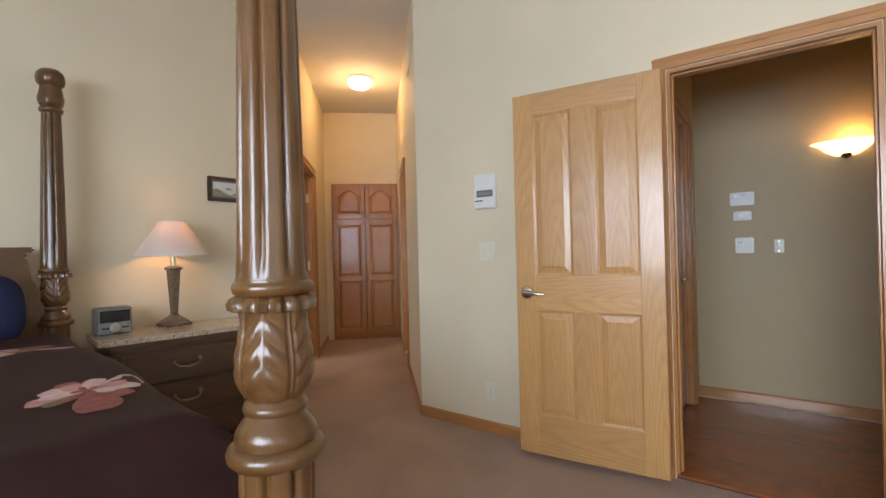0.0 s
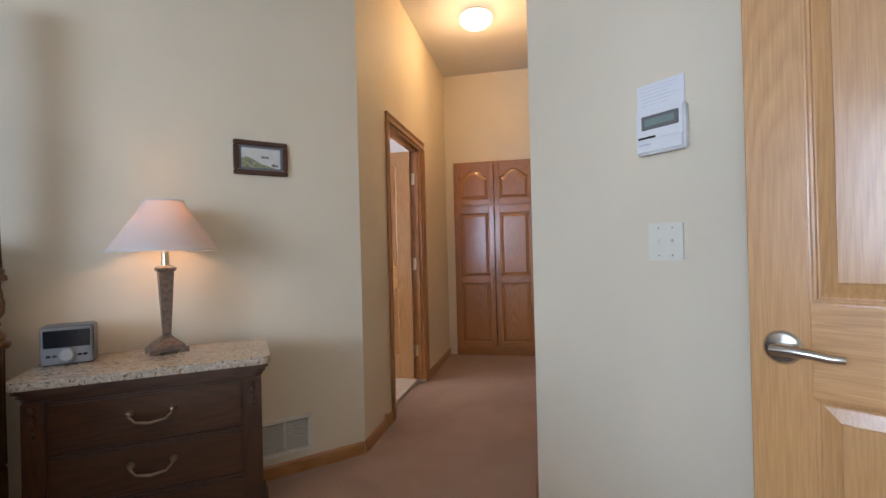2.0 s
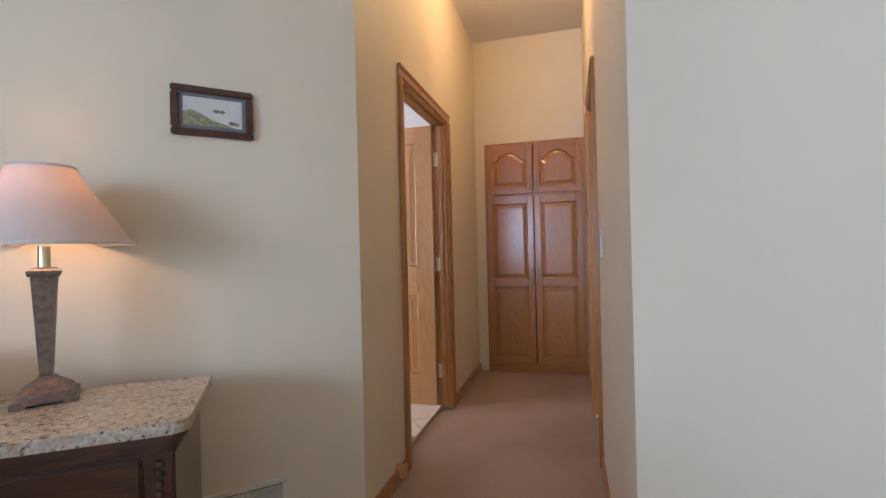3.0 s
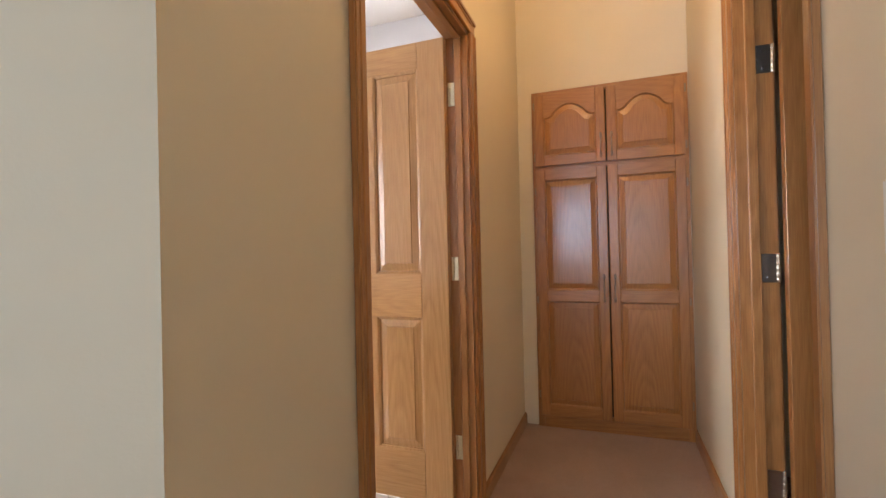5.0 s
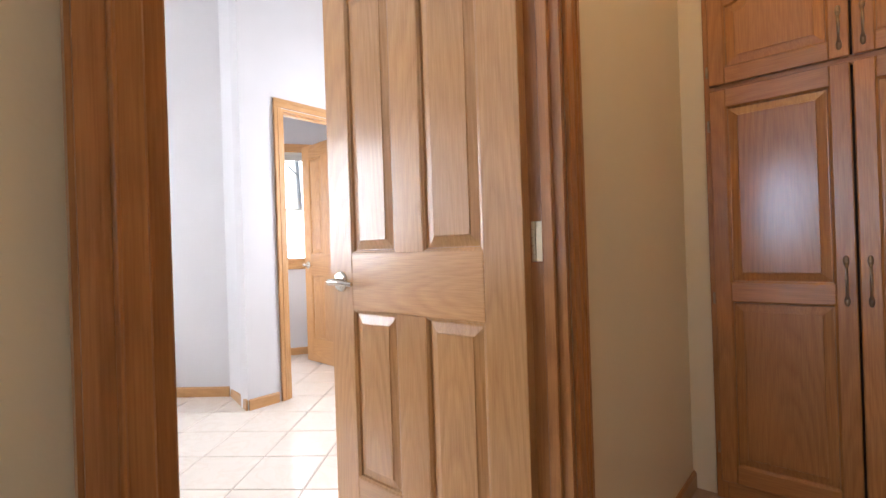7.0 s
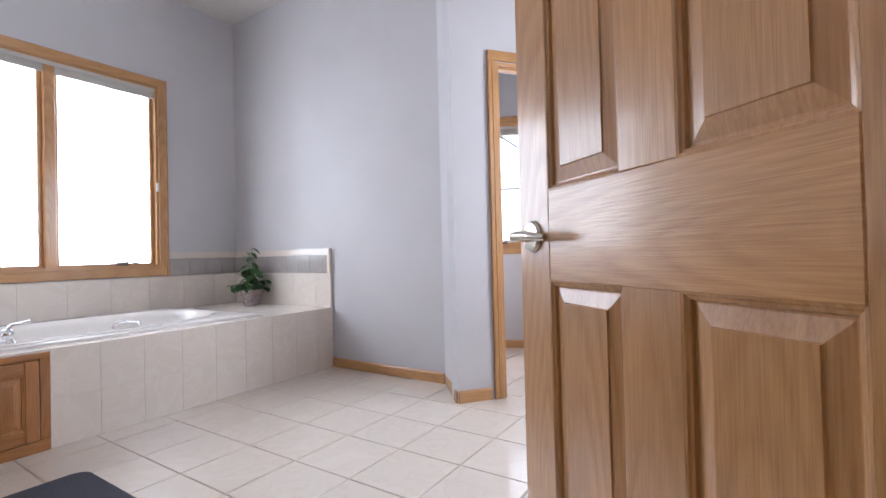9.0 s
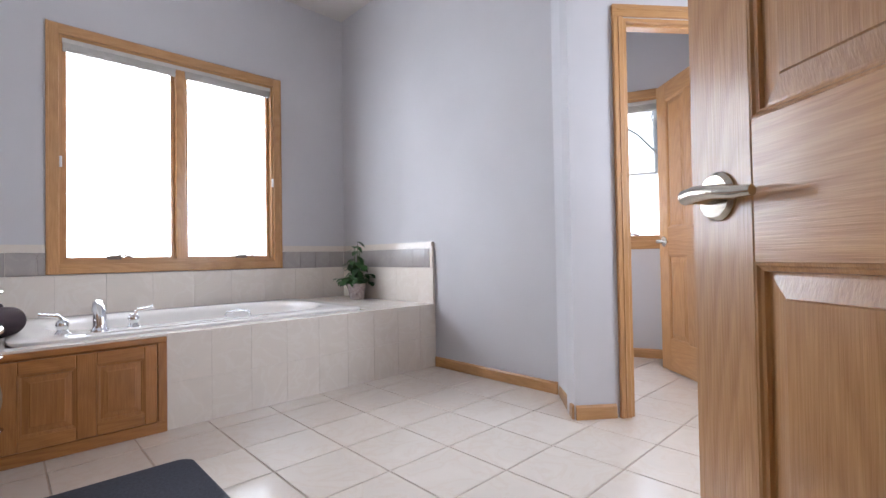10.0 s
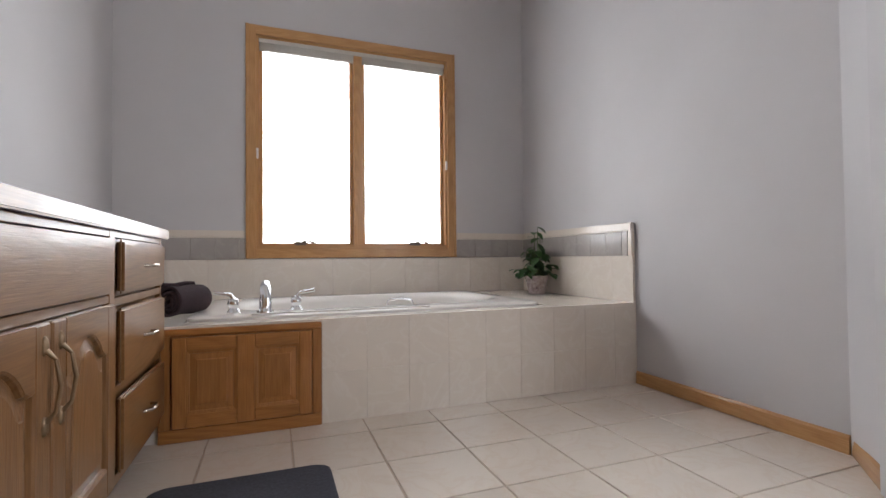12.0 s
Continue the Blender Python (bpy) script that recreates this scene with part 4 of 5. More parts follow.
def vent():
    p = thing("wall_vent", FL @ Matrix.Translation((2.345, 3.463, 0.195)), "cream enamelled return air grille low on the wall", "vent")
    w, h = 0.158, 0.105
    for a in ((-w, w, h - 0.022, h), (-w, w, -h, -h + 0.022), (-w, -w + 0.022, -h + 0.022, h - 0.022), (w - 0.022, w, -h + 0.022, h - 0.022), (-0.006, 0.006, -h + 0.022, h - 0.022)):
        part("frame_bar", B(a[0], a[1], -0.012, 0.0, a[2], a[3], 0.003), VENT_P, p)
    # near-black sheet on the solid wall, for the shade between the slats
    part("backing", B(-w + 0.02, w - 0.02, -0.002, 0.0, -h + 0.02, h - 0.02), DARK, p)
    for k in range(15):
        z = -h + 0.028 + k * 0.0108
        bm = B(-w + 0.022, w - 0.022, -0.010, -0.001, z, z + 0.003)
        for v in bm.verts:
            v.co.z -= 0.4 * (-v.co.y - 0.001)
        part("slat", bm, VENT_P, p)


vent()


def wall_plate(m, w, h, label, toggles=0, rockers=0, sockets=0, mat=None):
    mat = mat or PLATE
    p = thing("switch_plate" if not sockets else "wall_outlet", m, label, "outlet" if sockets else "light switch")
    part("plate", B(-w / 2, w / 2, -0.007, 0.0, -h / 2, h / 2, 0.004, 2), mat, p)
    n = toggles or rockers or 1
    for k in range(n):
        x = (k - (n - 1) / 2) * 0.048
        if toggles:
            part("slot", B(x - 0.006, x + 0.006, -0.0085, -0.006, -0.014, 0.014, 0.001), mat, p)
            part("toggle", B(x - 0.005, x + 0.005, -0.019, -0.008, -0.002, 0.010, 0.002), mat, p)
        if rockers:
            part("rocker", B(x - 0.017, x + 0.017, -0.011, -0.006, -0.034, 0.034, 0.002), mat, p)
        if sockets:
            for s in (-1, 1):
                part("socket", lathe(bmesh.new(), [(0.017, 0), (0.016, 0.003)], 16, m=Matrix.Translation((0, -0.006, s * 0.021)) @ Matrix.Rotation(radians(90), 4, "X")), mat, p)
                for sx in (-0.006, 0.006):
                    # thin black bars on the face, for the shade inside the socket openings
                    part("slit", B(sx - 0.001, sx + 0.001, -0.0095, -0.0085, s * 0.021 - 0.003, s * 0.021 + 0.005), DARK_PL, p)
        for s in (-1, 1):
            part("screw", lathe(bmesh.new(), [(0.003, 0), (0.0025, 0.001)], 8, m=Matrix.Translation((x, -0.007, s * h * (0.0 if sockets and s > 0 else 0.36))) @ Matrix.Rotation(radians(90), 4, "X")), NICKEL, p)
    return p


wall_plate(FR @ Matrix.Translation((-1.608, 3.180, 1.262)), 0.128, 0.130, "ivory double toggle switch plate on the entry wall", toggles=2)
wall_plate(FR @ Matrix.Translation((-1.606, 3.180, 0.268)), 0.078, 0.125, "ivory power outlet low on the entry wall", sockets=2)
wall_plate(FCR @ Matrix.Translation((-4.975, 0.653, 1.25)), 0.085, 0.135, "white rocker switch plate on the corridor wall", rockers=1, mat=WHITE_PL)


def control_box(m, w, h, dp, label, lcd, paper=False):
    p = thing("wall_control", m, label, "thermostat")
    part("case", B(-w / 2, w / 2, -dp, 0, -h / 2, h / 2, 0.006, 2), WHITE_PL, p)
    x0, x1, z0, z1 = lcd
    part("bezel", B(x0 - 0.014, x1 + 0.014, -dp - 0.002, -dp + 0.004, z0 - 0.012, z1 + 0.012, 0.002), GREY_PL if paper else WHITE_PL, p, "grey band")
    part("display", B(x0, x1, -dp - 0.003, -dp + 0.004, z0, z1), LCD, p, "pale green display")
    if paper:
        # black strip on the case, painting the shade above the flap
        part("flap_gap", B(-w / 2 + 0.012, -w / 2 + 0.075, -dp - 0.0015, -dp + 0.004, -0.022, -0.015), DARK_PL, p)
        part("flap", B(-w / 2 + 0.006, w / 2 - 0.006, -dp - 0.004, -dp + 0.002, -h / 2 + 0.006, -0.024, 0.003), WHITE_PL, p)
        part("mark", B(-w / 2 + 0.016, -w / 2 + 0.06, -dp - 0.005, -dp - 0.003, -h / 2 + 0.030, -h / 2 + 0.036), INK, p)
    return p


control_box(FR @ Matrix.Translation((-1.607, 3.180, 1.640)), 0.176, 0.150, 0.030, "white programmable wall control with a grey display band", (-0.05, 0.055, 0.020, 0.044), True)
note = thing("note_paper", FR @ Matrix.Translation((-1.617, 3.179, 1.765)), "white typed instruction slip taped above the wall control", "paper")
part("sheet", B(-0.085, 0.085, -0.004, 0.0, -0.050, 0.048), PAPER, note)
for k in range(6):
    part("text_line", B(-0.070, 0.060 - 0.012 * (k % 3), -0.0048, -0.0038, 0.034 - 0.012 * k, 0.0355 - 0.012 * k), INK, note)

# ---- hall beyond the entry door ----
control_box(FR @ Matrix.Translation((-0.18, 4.792, 1.633)), 0.165, 0.105, 0.03, "white alarm panel with a lit display on the hall wall", (-0.05, 0.03, 0.012, 0.034))
control_box(FR @ Matrix.Translation((-0.18, 4.792, 1.497)), 0.122, 0.072, 0.025, "small white thermostat on the hall wall", (-0.02, 0.03, -0.01, 0.01))
control_box(FR @ Matrix.Translation((-0.17, 4.792, 1.258)), 0.125, 0.125, 0.022, "white square intercom plate on the hall wall", (-0.045, -0.005, 0.01, 0.04))
wall_plate(FR @ Matrix.Translation((0.055, 4.792, 1.247)), 0.062, 0.105, "ivory toggle switch on the hall wall", toggles=1)
sc = thing("wall_sconce", FR @ Matrix.Translation((0.46, 4.792, 1.88)), "lit alabaster bowl wall sconce", "wall lamp")
bm = bmesh.new()
rows = []
for r, z in ((0.03, 0.010), (0.07, 0.020), (0.115, 0.050), (0.15, 0.085), (0.19, 0.108), (0.205, 0.114), (0.185, 0.112), (0.145, 0.092), (0.11, 0.058), (0.06, 0.030)):
    rows.append([bm.verts.new((r * math.cos(math.pi * (1 + i / 20)), 0.72 * r * math.sin(math.pi * (1 + i / 20)) - 0.005, z)) for i in range(21)])
for a, b2 in zip(rows, rows[1:]):
    for i in range(20):
        bm.faces.new((a[i], a[i + 1], b2[i + 1], b2[i]))
part("bowl", bm, SCONCE, sc, "glowing alabaster bowl", 60)
part("finial", lathe(bmesh.new(), [(0.004, -0.012), (0.020, 0.0), (0.028, 0.012), (0.036, 0.024)], 16, c=(0, -0.03, 0)), BRONZE, sc, smooth=50)
part("bracket", B(-0.035, 0.035, -0.03, 0, 0.01, 0.08, 0.004), BRONZE, sc)

cl = thing("ceiling_light", Matrix.Translation((0.165, 5.85, CEIL)), "lit round opal glass flush ceiling light", "ceiling light")
part("pan", lathe(bmesh.new(), [(0.120, 0), (0.130, -0.02), (0.142, -0.025)], 40), WHITE_PL, cl, smooth=40)
part("dome", lathe(bmesh.new(), [(0.142, -0.022), (0.150, -0.045), (0.142, -0.075), (0.110, -0.105), (0.060, -0.122), (0.006, -0.128)], 40), DOME, cl, "glowing opal glass dome", 60)
ts = single("vent_cover", B(-0.012, 0.0, -0.17, 0.17, -0.12, 0.12, 0.004), VENT_P, Matrix.Translation((0.6555, 4.35, 3.05)), "cream enamelled air register high on the wall", "vent")


# ---- bathroom window ----
def casement(m, x0, x1, z0, z1, y, label, mats, panes, blind=True, name="window_1", film=None):
    """A wooden window in an opening from x0 to x1; y: the wall's inner face."""
    w = thing(name, m, label, "window", kind="structure")
    mv, mh = mats
    c = 0.070
    for a, b in ((x0 - c, x0 + 0.004), (x1 - 0.004, x1 + c)):
        bm = B(a, b, y - 0.020, y + 0.001, z0 - c, z1 + c, 0.004)
        box(bm, *((a - 0.0015, a + 0.018) if a < x0 else (b - 0.018, b + 0.0015)), y - 0.026, y - 0.001, z0 - c - 0.001, z1 + c + 0.001, 0.004)
        part("casing", bm, mv, w)
    part("casing", B(x0 - 0.001, x1 + 0.001, y - 0.021, y + 0.001, z1 - 0.004, z1 + c - 0.001, 0.004), mh, w)
    part("casing", B(x0 - 0.001, x1 + 0.001, y - 0.021, y + 0.001, z0 - c + 0.001, z0 + 0.004, 0.004), mh, w)
    f = 0.022
    bm = bmesh.new()
    for a in ((x0, x0 + f, z0, z1), (x1 - f, x1, z0, z1)):
        box(bm, a[0], a[1], y, y + 0.13, a[2], a[3])
    part("window_frame", bm, mv, w)
    bm = bmesh.new()
    for a in ((z0, z0 + f + 0.012), (z1 - f, z1)):
        box(bm, x0 + f, x1 - f, y, y + 0.13, *a)
    part("window_sill", bm, mh, w)
    n = panes
    step = (x1 - x0) / n
    for k in range(1, n):
        part("mullion", B(x0 + k * step - 0.036, x0 + k * step + 0.036, y + 0.004, y + 0.12, z0 + f, z1 - f, 0.004), mv, w)
    for k in range(n):
        a, b = x0 + k * step + (f if k == 0 else 0.036), x0 + (k + 1) * step - (f if k == n - 1 else 0.036)
        s = 0.029
        sash = part("sash", B(a, a + s, y + 0.05, y + 0.09, z0 + f, z1 - f, 0.003), mv, w)
        part("sash_bar", B(b - s, b, y + 0.05, y + 0.09, z0 + f, z1 - f, 0.003), mv, sash)
        part("sash_bar", B(a + s, b - s, y + 0.05, y + 0.09, z0 + f, z0 + f + 0.030, 0.003), mh, sash)
        part("sash_bar", B(a + s, b - s, y + 0.05, y + 0.09, z1 - f - 0.03, z1 - f, 0.003), mh, sash)
        g = part("pane", B(a + s - 0.004, b - s + 0.004, y + 0.068, y + 0.072, z0 + f + 0.026, z1 - f - 0.026), GLASS, sash, "clear glass pane")
        g.visible_shadow = False
        if film:
            g2 = part("film", B(a + s, b - s, y + 0.058, y + 0.062, z0 + f + 0.030, film), FROST, sash, "white translucent lower blind")
            g2.visible_shadow = False
            part("blind_bar", B(a + s, b - s, y + 0.052, y + 0.066, film, film + 0.012), SHADE_B, sash)
        bm = bmesh.new()
        xc = a + (b - a) * (0.42 if k == 0 else 0.62)
        box(bm, xc - 0.05, xc + 0.05, y - 0.010, y + 0.034, z0 + f + 0.010, z0 + f + 0.040, 0.008, 2)
        tube(bm, [(xc, y - 0.004, z0 + f + 0.03), (xc + 0.04, y - 0.012, z0 + f + 0.046), (xc + 0.11, y - 0.010, z0 + f + 0.030)], [0.009, 0.007, 0.009], 8)
        part("crank", bm, PEWTER, w, "dark metal window crank", 50)
        lx = x0 + 0.012 if k == 0 else x1 - 0.012
        part("latch", B(lx - 0.008, lx + 0.008, y - 0.018, y + 0.004, z0 + 0.70, z0 + 0.78, 0.004), WHITE_PL, w)
    if blind:
        part("head_rail", B(x0 + f, x1 - f, y + 0.002, y + 0.042, z1 - f - 0.035, z1 - f, 0.003), SHADE_B, w, "folded pleated blind")
        for k in range(5):
            z = z1 - f - 0.045 - 0.011 * k
            part("pleat", B(x0 + f + 0.004, x1 - f - 0.004, y + 0.006, y + 0.038, z, z + 0.007, 0.003), SHADE_B, w)
    return w


casement(FB, *WIN, 1.42, "oak double casement window with a raised blind over the tub", (OAK_V, OAK_H), 2)
casement(FW, -0.42, 0.62, 1.02, 2.28, 0.0, "oak toilet room window with a half-lowered white blind", (OAK_V, OAK_H), 1, name="window_2", film=1.62)
BACK = glow_mat("bright_overcast_sky", (1.0, 1.0, 1.0), 2.6, (0.8, 0.8, 0.8))
single("backdrop", B(-9, 9, 0, 0.1, -0.5, 9), BACK, FB @ Matrix.Translation((5.8, 9.0, 0)), "blown-out white overcast sky outside the bathroom window", "backdrop", kind="structure")
single("backdrop", B(-9, 9, 0, 0.1, -0.5, 9), BACK, FW @ Matrix.Translation((0, 9.0, 0)), "blown-out white overcast sky outside the toilet room", "backdrop", kind="structure")


def bare_tree(m, h, seed):
    rnd = random.Random(seed)
    t = thing("bare_tree", m, "leafless grey tree outside the toilet room window", "tree", "bare trees")
    part("trunk", tube(bmesh.new(), [(0, 0, 0), (0.05, 0, h * 0.3), (-0.02, 0.03, h * 0.6), (0.04, 0, h)], [0.09, 0.07, 0.05, 0.02], 9), BARK, t)
    bm = bmesh.new()

    def limb(p, d, ln, r, depth):
        q = p + d * ln
        mid = (p + q) / 2 + Vector((rnd.uniform(-1, 1), rnd.uniform(-1, 1), rnd.uniform(-1, 1))) * ln * 0.08
        tube(bm, [p, mid, q], [r, r * 0.8, r * 0.6], 6)
        if depth:
            for _ in range(3):
                e = (d + Vector((rnd.uniform(-1, 1), rnd.uniform(-1, 1), rnd.uniform(-0.2, 0.9))) * 0.7).normalized()
                limb(p + d * ln * rnd.uniform(0.5, 1), e, ln * 0.62, r * 0.55, depth - 1)
    for k in range(9):
        a = rnd.uniform(0, 6.28)
        limb(Vector((0, 0, h * rnd.uniform(0.25, 0.9))), Vector((math.cos(a), math.sin(a), rnd.uniform(0.4, 1.2))).normalized(), h * 0.22, 0.022, 3)
    part("crown", bm, BARK, t)


bare_tree(FW @ Matrix.Translation((0.4, 6.0, -0.5)), 6.5, 3)
bare_tree(FW @ Matrix.Translation((-0.9, 7.5, -0.5)), 7.5, 8)

# ---- tub, deck and tiles ----
DK = 0.520
UL, UR, NB = 4.094, 7.356, 1.416
RX0, RX1, RY0, RY1 = 4.74, 6.74, 0.10, 1.34
tub = thing("bathtub", FB, "white acrylic drop-in bathtub in a tiled deck", "bathtub")
bm = bmesh.new()
N = 96
cx, cy = (RX0 + RX1) / 2, (RY0 + RY1) / 2
hx, hy = (RX1 - RX0) / 2, (RY1 - RY0) / 2


def sup(a, ax, ay, p):
    c, s = math.cos(a), math.sin(a)
    k = (abs(c) ** p + abs(s) ** p) ** (-1 / p)
    return ax * k * c, ay * k * s


rings = []
for ax, ay, p, z, dx in ((hx, hy, 14, DK - 0.002, 0), (hx, hy, 14, DK + 0.013, 0), (hx - 0.010, hy - 0.010, 12, DK + 0.020, 0), (hx - 0.09, hy - 0.09, 7, DK + 0.021, 0.0),
                         (hx - 0.13, hy - 0.15, 3.4, DK + 0.024, 0.02), (hx - 0.16, hy - 0.18, 2.9, DK + 0.014, 0.02), (hx - 0.19, hy - 0.21, 2.8, DK - 0.02, 0.02), (hx - 0.30, hy - 0.28, 2.8, DK - 0.34, 0.0), (hx - 0.40, hy - 0.36, 2.6, DK - 0.40, 0.0)):
    ring = []
    for i in range(N):
        x, y = sup(2 * math.pi * i / N, ax, ay, p)
        ring.append(bm.verts.new((cx + dx + x, cy + y + (0.02 if 0.005 < DK + 0.05 - z and z < DK + 0.04 and ax < hx - 0.1 else 0), z)))
    rings.append(ring)
for a, b in zip(rings, rings[1:]):
    for i in range(N):
        bm.faces.new((a[i], a[(i + 1) % N], b[(i + 1) % N], b[i]))
bm.faces.new(rings[-1])
part("shell", bm, TUB, tub, smooth=50)
bm = bmesh.new()
tube(bm, [(5.78, 0.315, DK + 0.022), (5.79, 0.318, DK + 0.050), (5.86, 0.320, DK + 0.060), (5.93, 0.318, DK + 0.050), (5.94, 0.315, DK + 0.022)], 0.008, 8)
part("grab_bar", bm, CHROME, tub, "chrome grab bar", 50)
part("apron_lip", B(RX0 + 0.3, RX0 + 1.25, RY0 + 0.03, RY0 + 0.05, DK + 0.018, DK + 0.027, 0.003, 2), TUB, tub)


def tap_handle(x, y, s):
    t = thing("tap_handle", FB @ Matrix.Translation((x, y, DK + 0.021)), "chrome lever tap on the tub rim", "tap", "tub taps")
    part("base", lathe(bmesh.new(), [(0.034, 0), (0.035, 0.010), (0.027, 0.018), (0.020, 0.030), (0.026, 0.042), (0.030, 0.055), (0.024, 0.072), (0.012, 0.082)], 24), CHROME, t, smooth=50)
    part("lever", tube(bmesh.new(), [(0, 0, 0.074), (s * 0.02, 0, 0.100), (s * 0.055, 0, 0.104), (s * 0.095, 0, 0.112)], [0.012, 0.011, 0.009, 0.010], 10), CHROME, t, smooth=50)


tap_handle(4.955, 0.225, -1)
tap_handle(5.262, 0.225, 1)
fc = thing("tub_faucet", FB @ Matrix.Translation((5.108, 0.215, DK + 0.021)), "arched chrome tub spout on the tub rim", "faucet")
part("base", lathe(bmesh.new(), [(0.042, 0), (0.043, 0.010), (0.034, 0.020), (0.032, 0.035)], 24), CHROME, fc, smooth=50)
part("spout", tube(bmesh.new(), [(0, 0, 0.02), (0, 0.0, 0.07), (0, 0.02, 0.115), (0, 0.06, 0.140), (0, 0.11, 0.130), (0, 0.135, 0.100)], [0.032, 0.031, 0.030, 0.027, 0.023, 0.021], 16), CHROME, fc, smooth=60)

# oak access panel under the faucet
ap = thing("tub_access_panel", FB, "amber oak two-panel access door in the tub front", "cabinet door")
part("frame_top", B(4.665, 5.372, -0.012, 0.01, 0.478, DK - 0.012, 0.003), CAB_H, ap)
part("frame_bottom", B(4.665, 5.372, -0.012, 0.01, 0.0, 0.060, 0.003), CAB_H, ap)
part("frame_side", B(5.328, 5.372, -0.0125, 0.01, 0.060, 0.478, 0.003), CAB_V, ap)
part("frame_side", B(4.665, 4.715, -0.0125, 0.01, 0.060, 0.478, 0.003), CAB_V, ap)
part("backing", B(4.70, 5.34, 0.004, 0.012, 0.05, 0.49), CAB_V, ap)
dr = part("door", B(4.722, 4.780, -0.030, -0.010, 0.066, 0.472, 0.004), CAB_V, ap)
for a, b in ((4.986, 5.066), (5.264, 5.322)):
    part("stile", B(a, b, -0.030, -0.010, 0.066, 0.472, 0.004), CAB_V, dr)
for a, b in ((4.780, 4.986), (5.066, 5.264)):
    part("rail", B(a, b, -0.030, -0.010, 0.066, 0.128, 0.003), CAB_H, dr)
    part("rail", B(a, b, -0.030, -0.010, 0.410, 0.472, 0.003), CAB_H, dr)
    pb = raised_panel(a, b, 0.128, 0.410, 0.020, 0.040)
    bmesh.ops.translate(pb, verts=pb.verts, vec=(0, -0.020, 0))
    part("panel", pb, CAB_V, dr)

# deck core, and the grout behind the tiles
core = thing("tub_deck", FB, "cream tiled tub deck and surround", "tub deck", kind="structure")
bm = bmesh.new()
box(bm, 4.10, RX0 + 0.02, 0.012, NB - 0.012, 0.0, DK - 0.012)
box(bm, RX1 - 0.02, UR - 0.012, 0.012, NB - 0.012, 0.0, DK - 0.012)
box(bm, RX0 + 0.02, RX1 - 0.02, 0.012, RY0 + 0.02, 0.0, DK - 0.012)
box(bm, RX0 + 0.02, RX1 - 0.02, RY1 - 0.02, NB - 0.012, 0.0, DK - 0.012)
box(bm, UL + 0.004, UR - 0.012, NB - 0.010, NB, DK - 0.02, 0.823)
box(bm, UL + 0.004, WIN[0] - 0.074, NB - 0.010, NB, 0.823, 1.036)
box(bm, WIN[1] + 0.074, UR - 0.012, NB - 0.010, NB, 0.823, 1.036)
box(bm, UR - 0.010, UR, 0.004, NB - 0.010, DK - 0.02, 1.036)
part("backing", bm, WALL_GROUT, core)


def tiles(parent, m, cells, mat, name="tile"):
    """cells: boxes (x0, x1, y0, y1, z0, z1); pieces of one size share a mesh."""
    cache = {}
    for a in cells:
        size = tuple(round(a[i + 1] - a[i], 4) for i in (0, 2, 4))
        if size not in cache:
            cache[size] = mesh_of(name, B(0, size[0], 0, size[1], 0, size[2], 0.0007), mat)
        ob = new(name, cache[size])
        ob.parent = parent
        ob.matrix_local = Matrix.Translation((a[0], a[2], a[4]))


J = 0.0004
cells = []
x = 5.374
while x < UR - 0.02:
    e = min(x + 0.226, UR)
    cells += [(x + J, e - J, 0.0, 0.012, 0.0 + J, 0.252 - J), (x + J, e - J, 0.0, 0.012, 0.252 + J, DK - J)]
    x += 0.226
x = UL
while x < UR - 0.03:
    e = min(x + 0.300, UR - 0.012)
    cells.append((x + J, e - J, NB - 0.020, NB - 0.010, DK + J, 0.822 - J))
    x += 0.300
y = NB - 0.022
while y > 0.02:
    e = max(y - 0.300, 0.0)
    cells.append((UR - 0.022, UR - 0.010, e + J, y - J, DK + J, 0.822 - J))
    y -= 0.300
for a, b, c, d in ((4.10, RX0, 0.0, NB - 0.02), (RX1, UR - 0.022, 0.0, NB - 0.02)):
    for i in range(2):
        for j in range(4):
            cells.append((a + (b - a) * i / 2 + J, a + (b - a) * (i + 1) / 2 - J, max(0.001, c + (d - c) * j / 4 + J), c + (d - c) * (j + 1) / 4 - J, DK - 0.012, DK))
for i in range(7):
    cells.append((RX0 + (RX1 - RX0) * i / 7 + J, RX0 + (RX1 - RX0) * (i + 1) / 7 - J, 0.001, RY0, DK - 0.012, DK))
    cells.append((RX0 + (RX1 - RX0) * i / 7 + J, RX0 + (RX1 - RX0) * (i + 1) / 7 - J, RY1, NB - 0.02, DK - 0.012, DK))
tiles(core, FB, cells, WALL_TILE)
cells = []
x = UL
while x < UR - 0.03:
    e = min(x + 0.162, UR - 0.012)
    cells.append((x + 2 * J, e - 2 * J, NB - 0.020, NB - 0.010, 0.824 + J, 0.985 - J))
    x += 0.162
y = NB - 0.022
while y > 0.06:
    e = max(y - 0.162, 0.045)
    cells.append((UR - 0.022, UR - 0.010, e + 2 * J, y - 2 * J, 0.824 + J, 0.985 - J))
    y -= 0.162
keep = [c for c in cells if c[0] > 7 or c[1] < WIN[0] - 0.06 or c[0] > WIN[1] + 0.06]
for c in cells:
    if c not in keep:
        if c[0] < WIN[0] - 0.075 < c[1]:
            keep.append((c[0], WIN[0] - 0.075, *c[2:]))
        elif c[0] < WIN[1] + 0.075 < c[1]:
            keep.append((WIN[1] + 0.075, *c[1:]))
tiles(core, FB, keep, BAND_TILE, "band_tile")
cap = bmesh.new()
box(cap, UL + 0.004, WIN[0] - 0.072, NB - 0.028, NB, 0.986, 1.042, 0.008, 2)
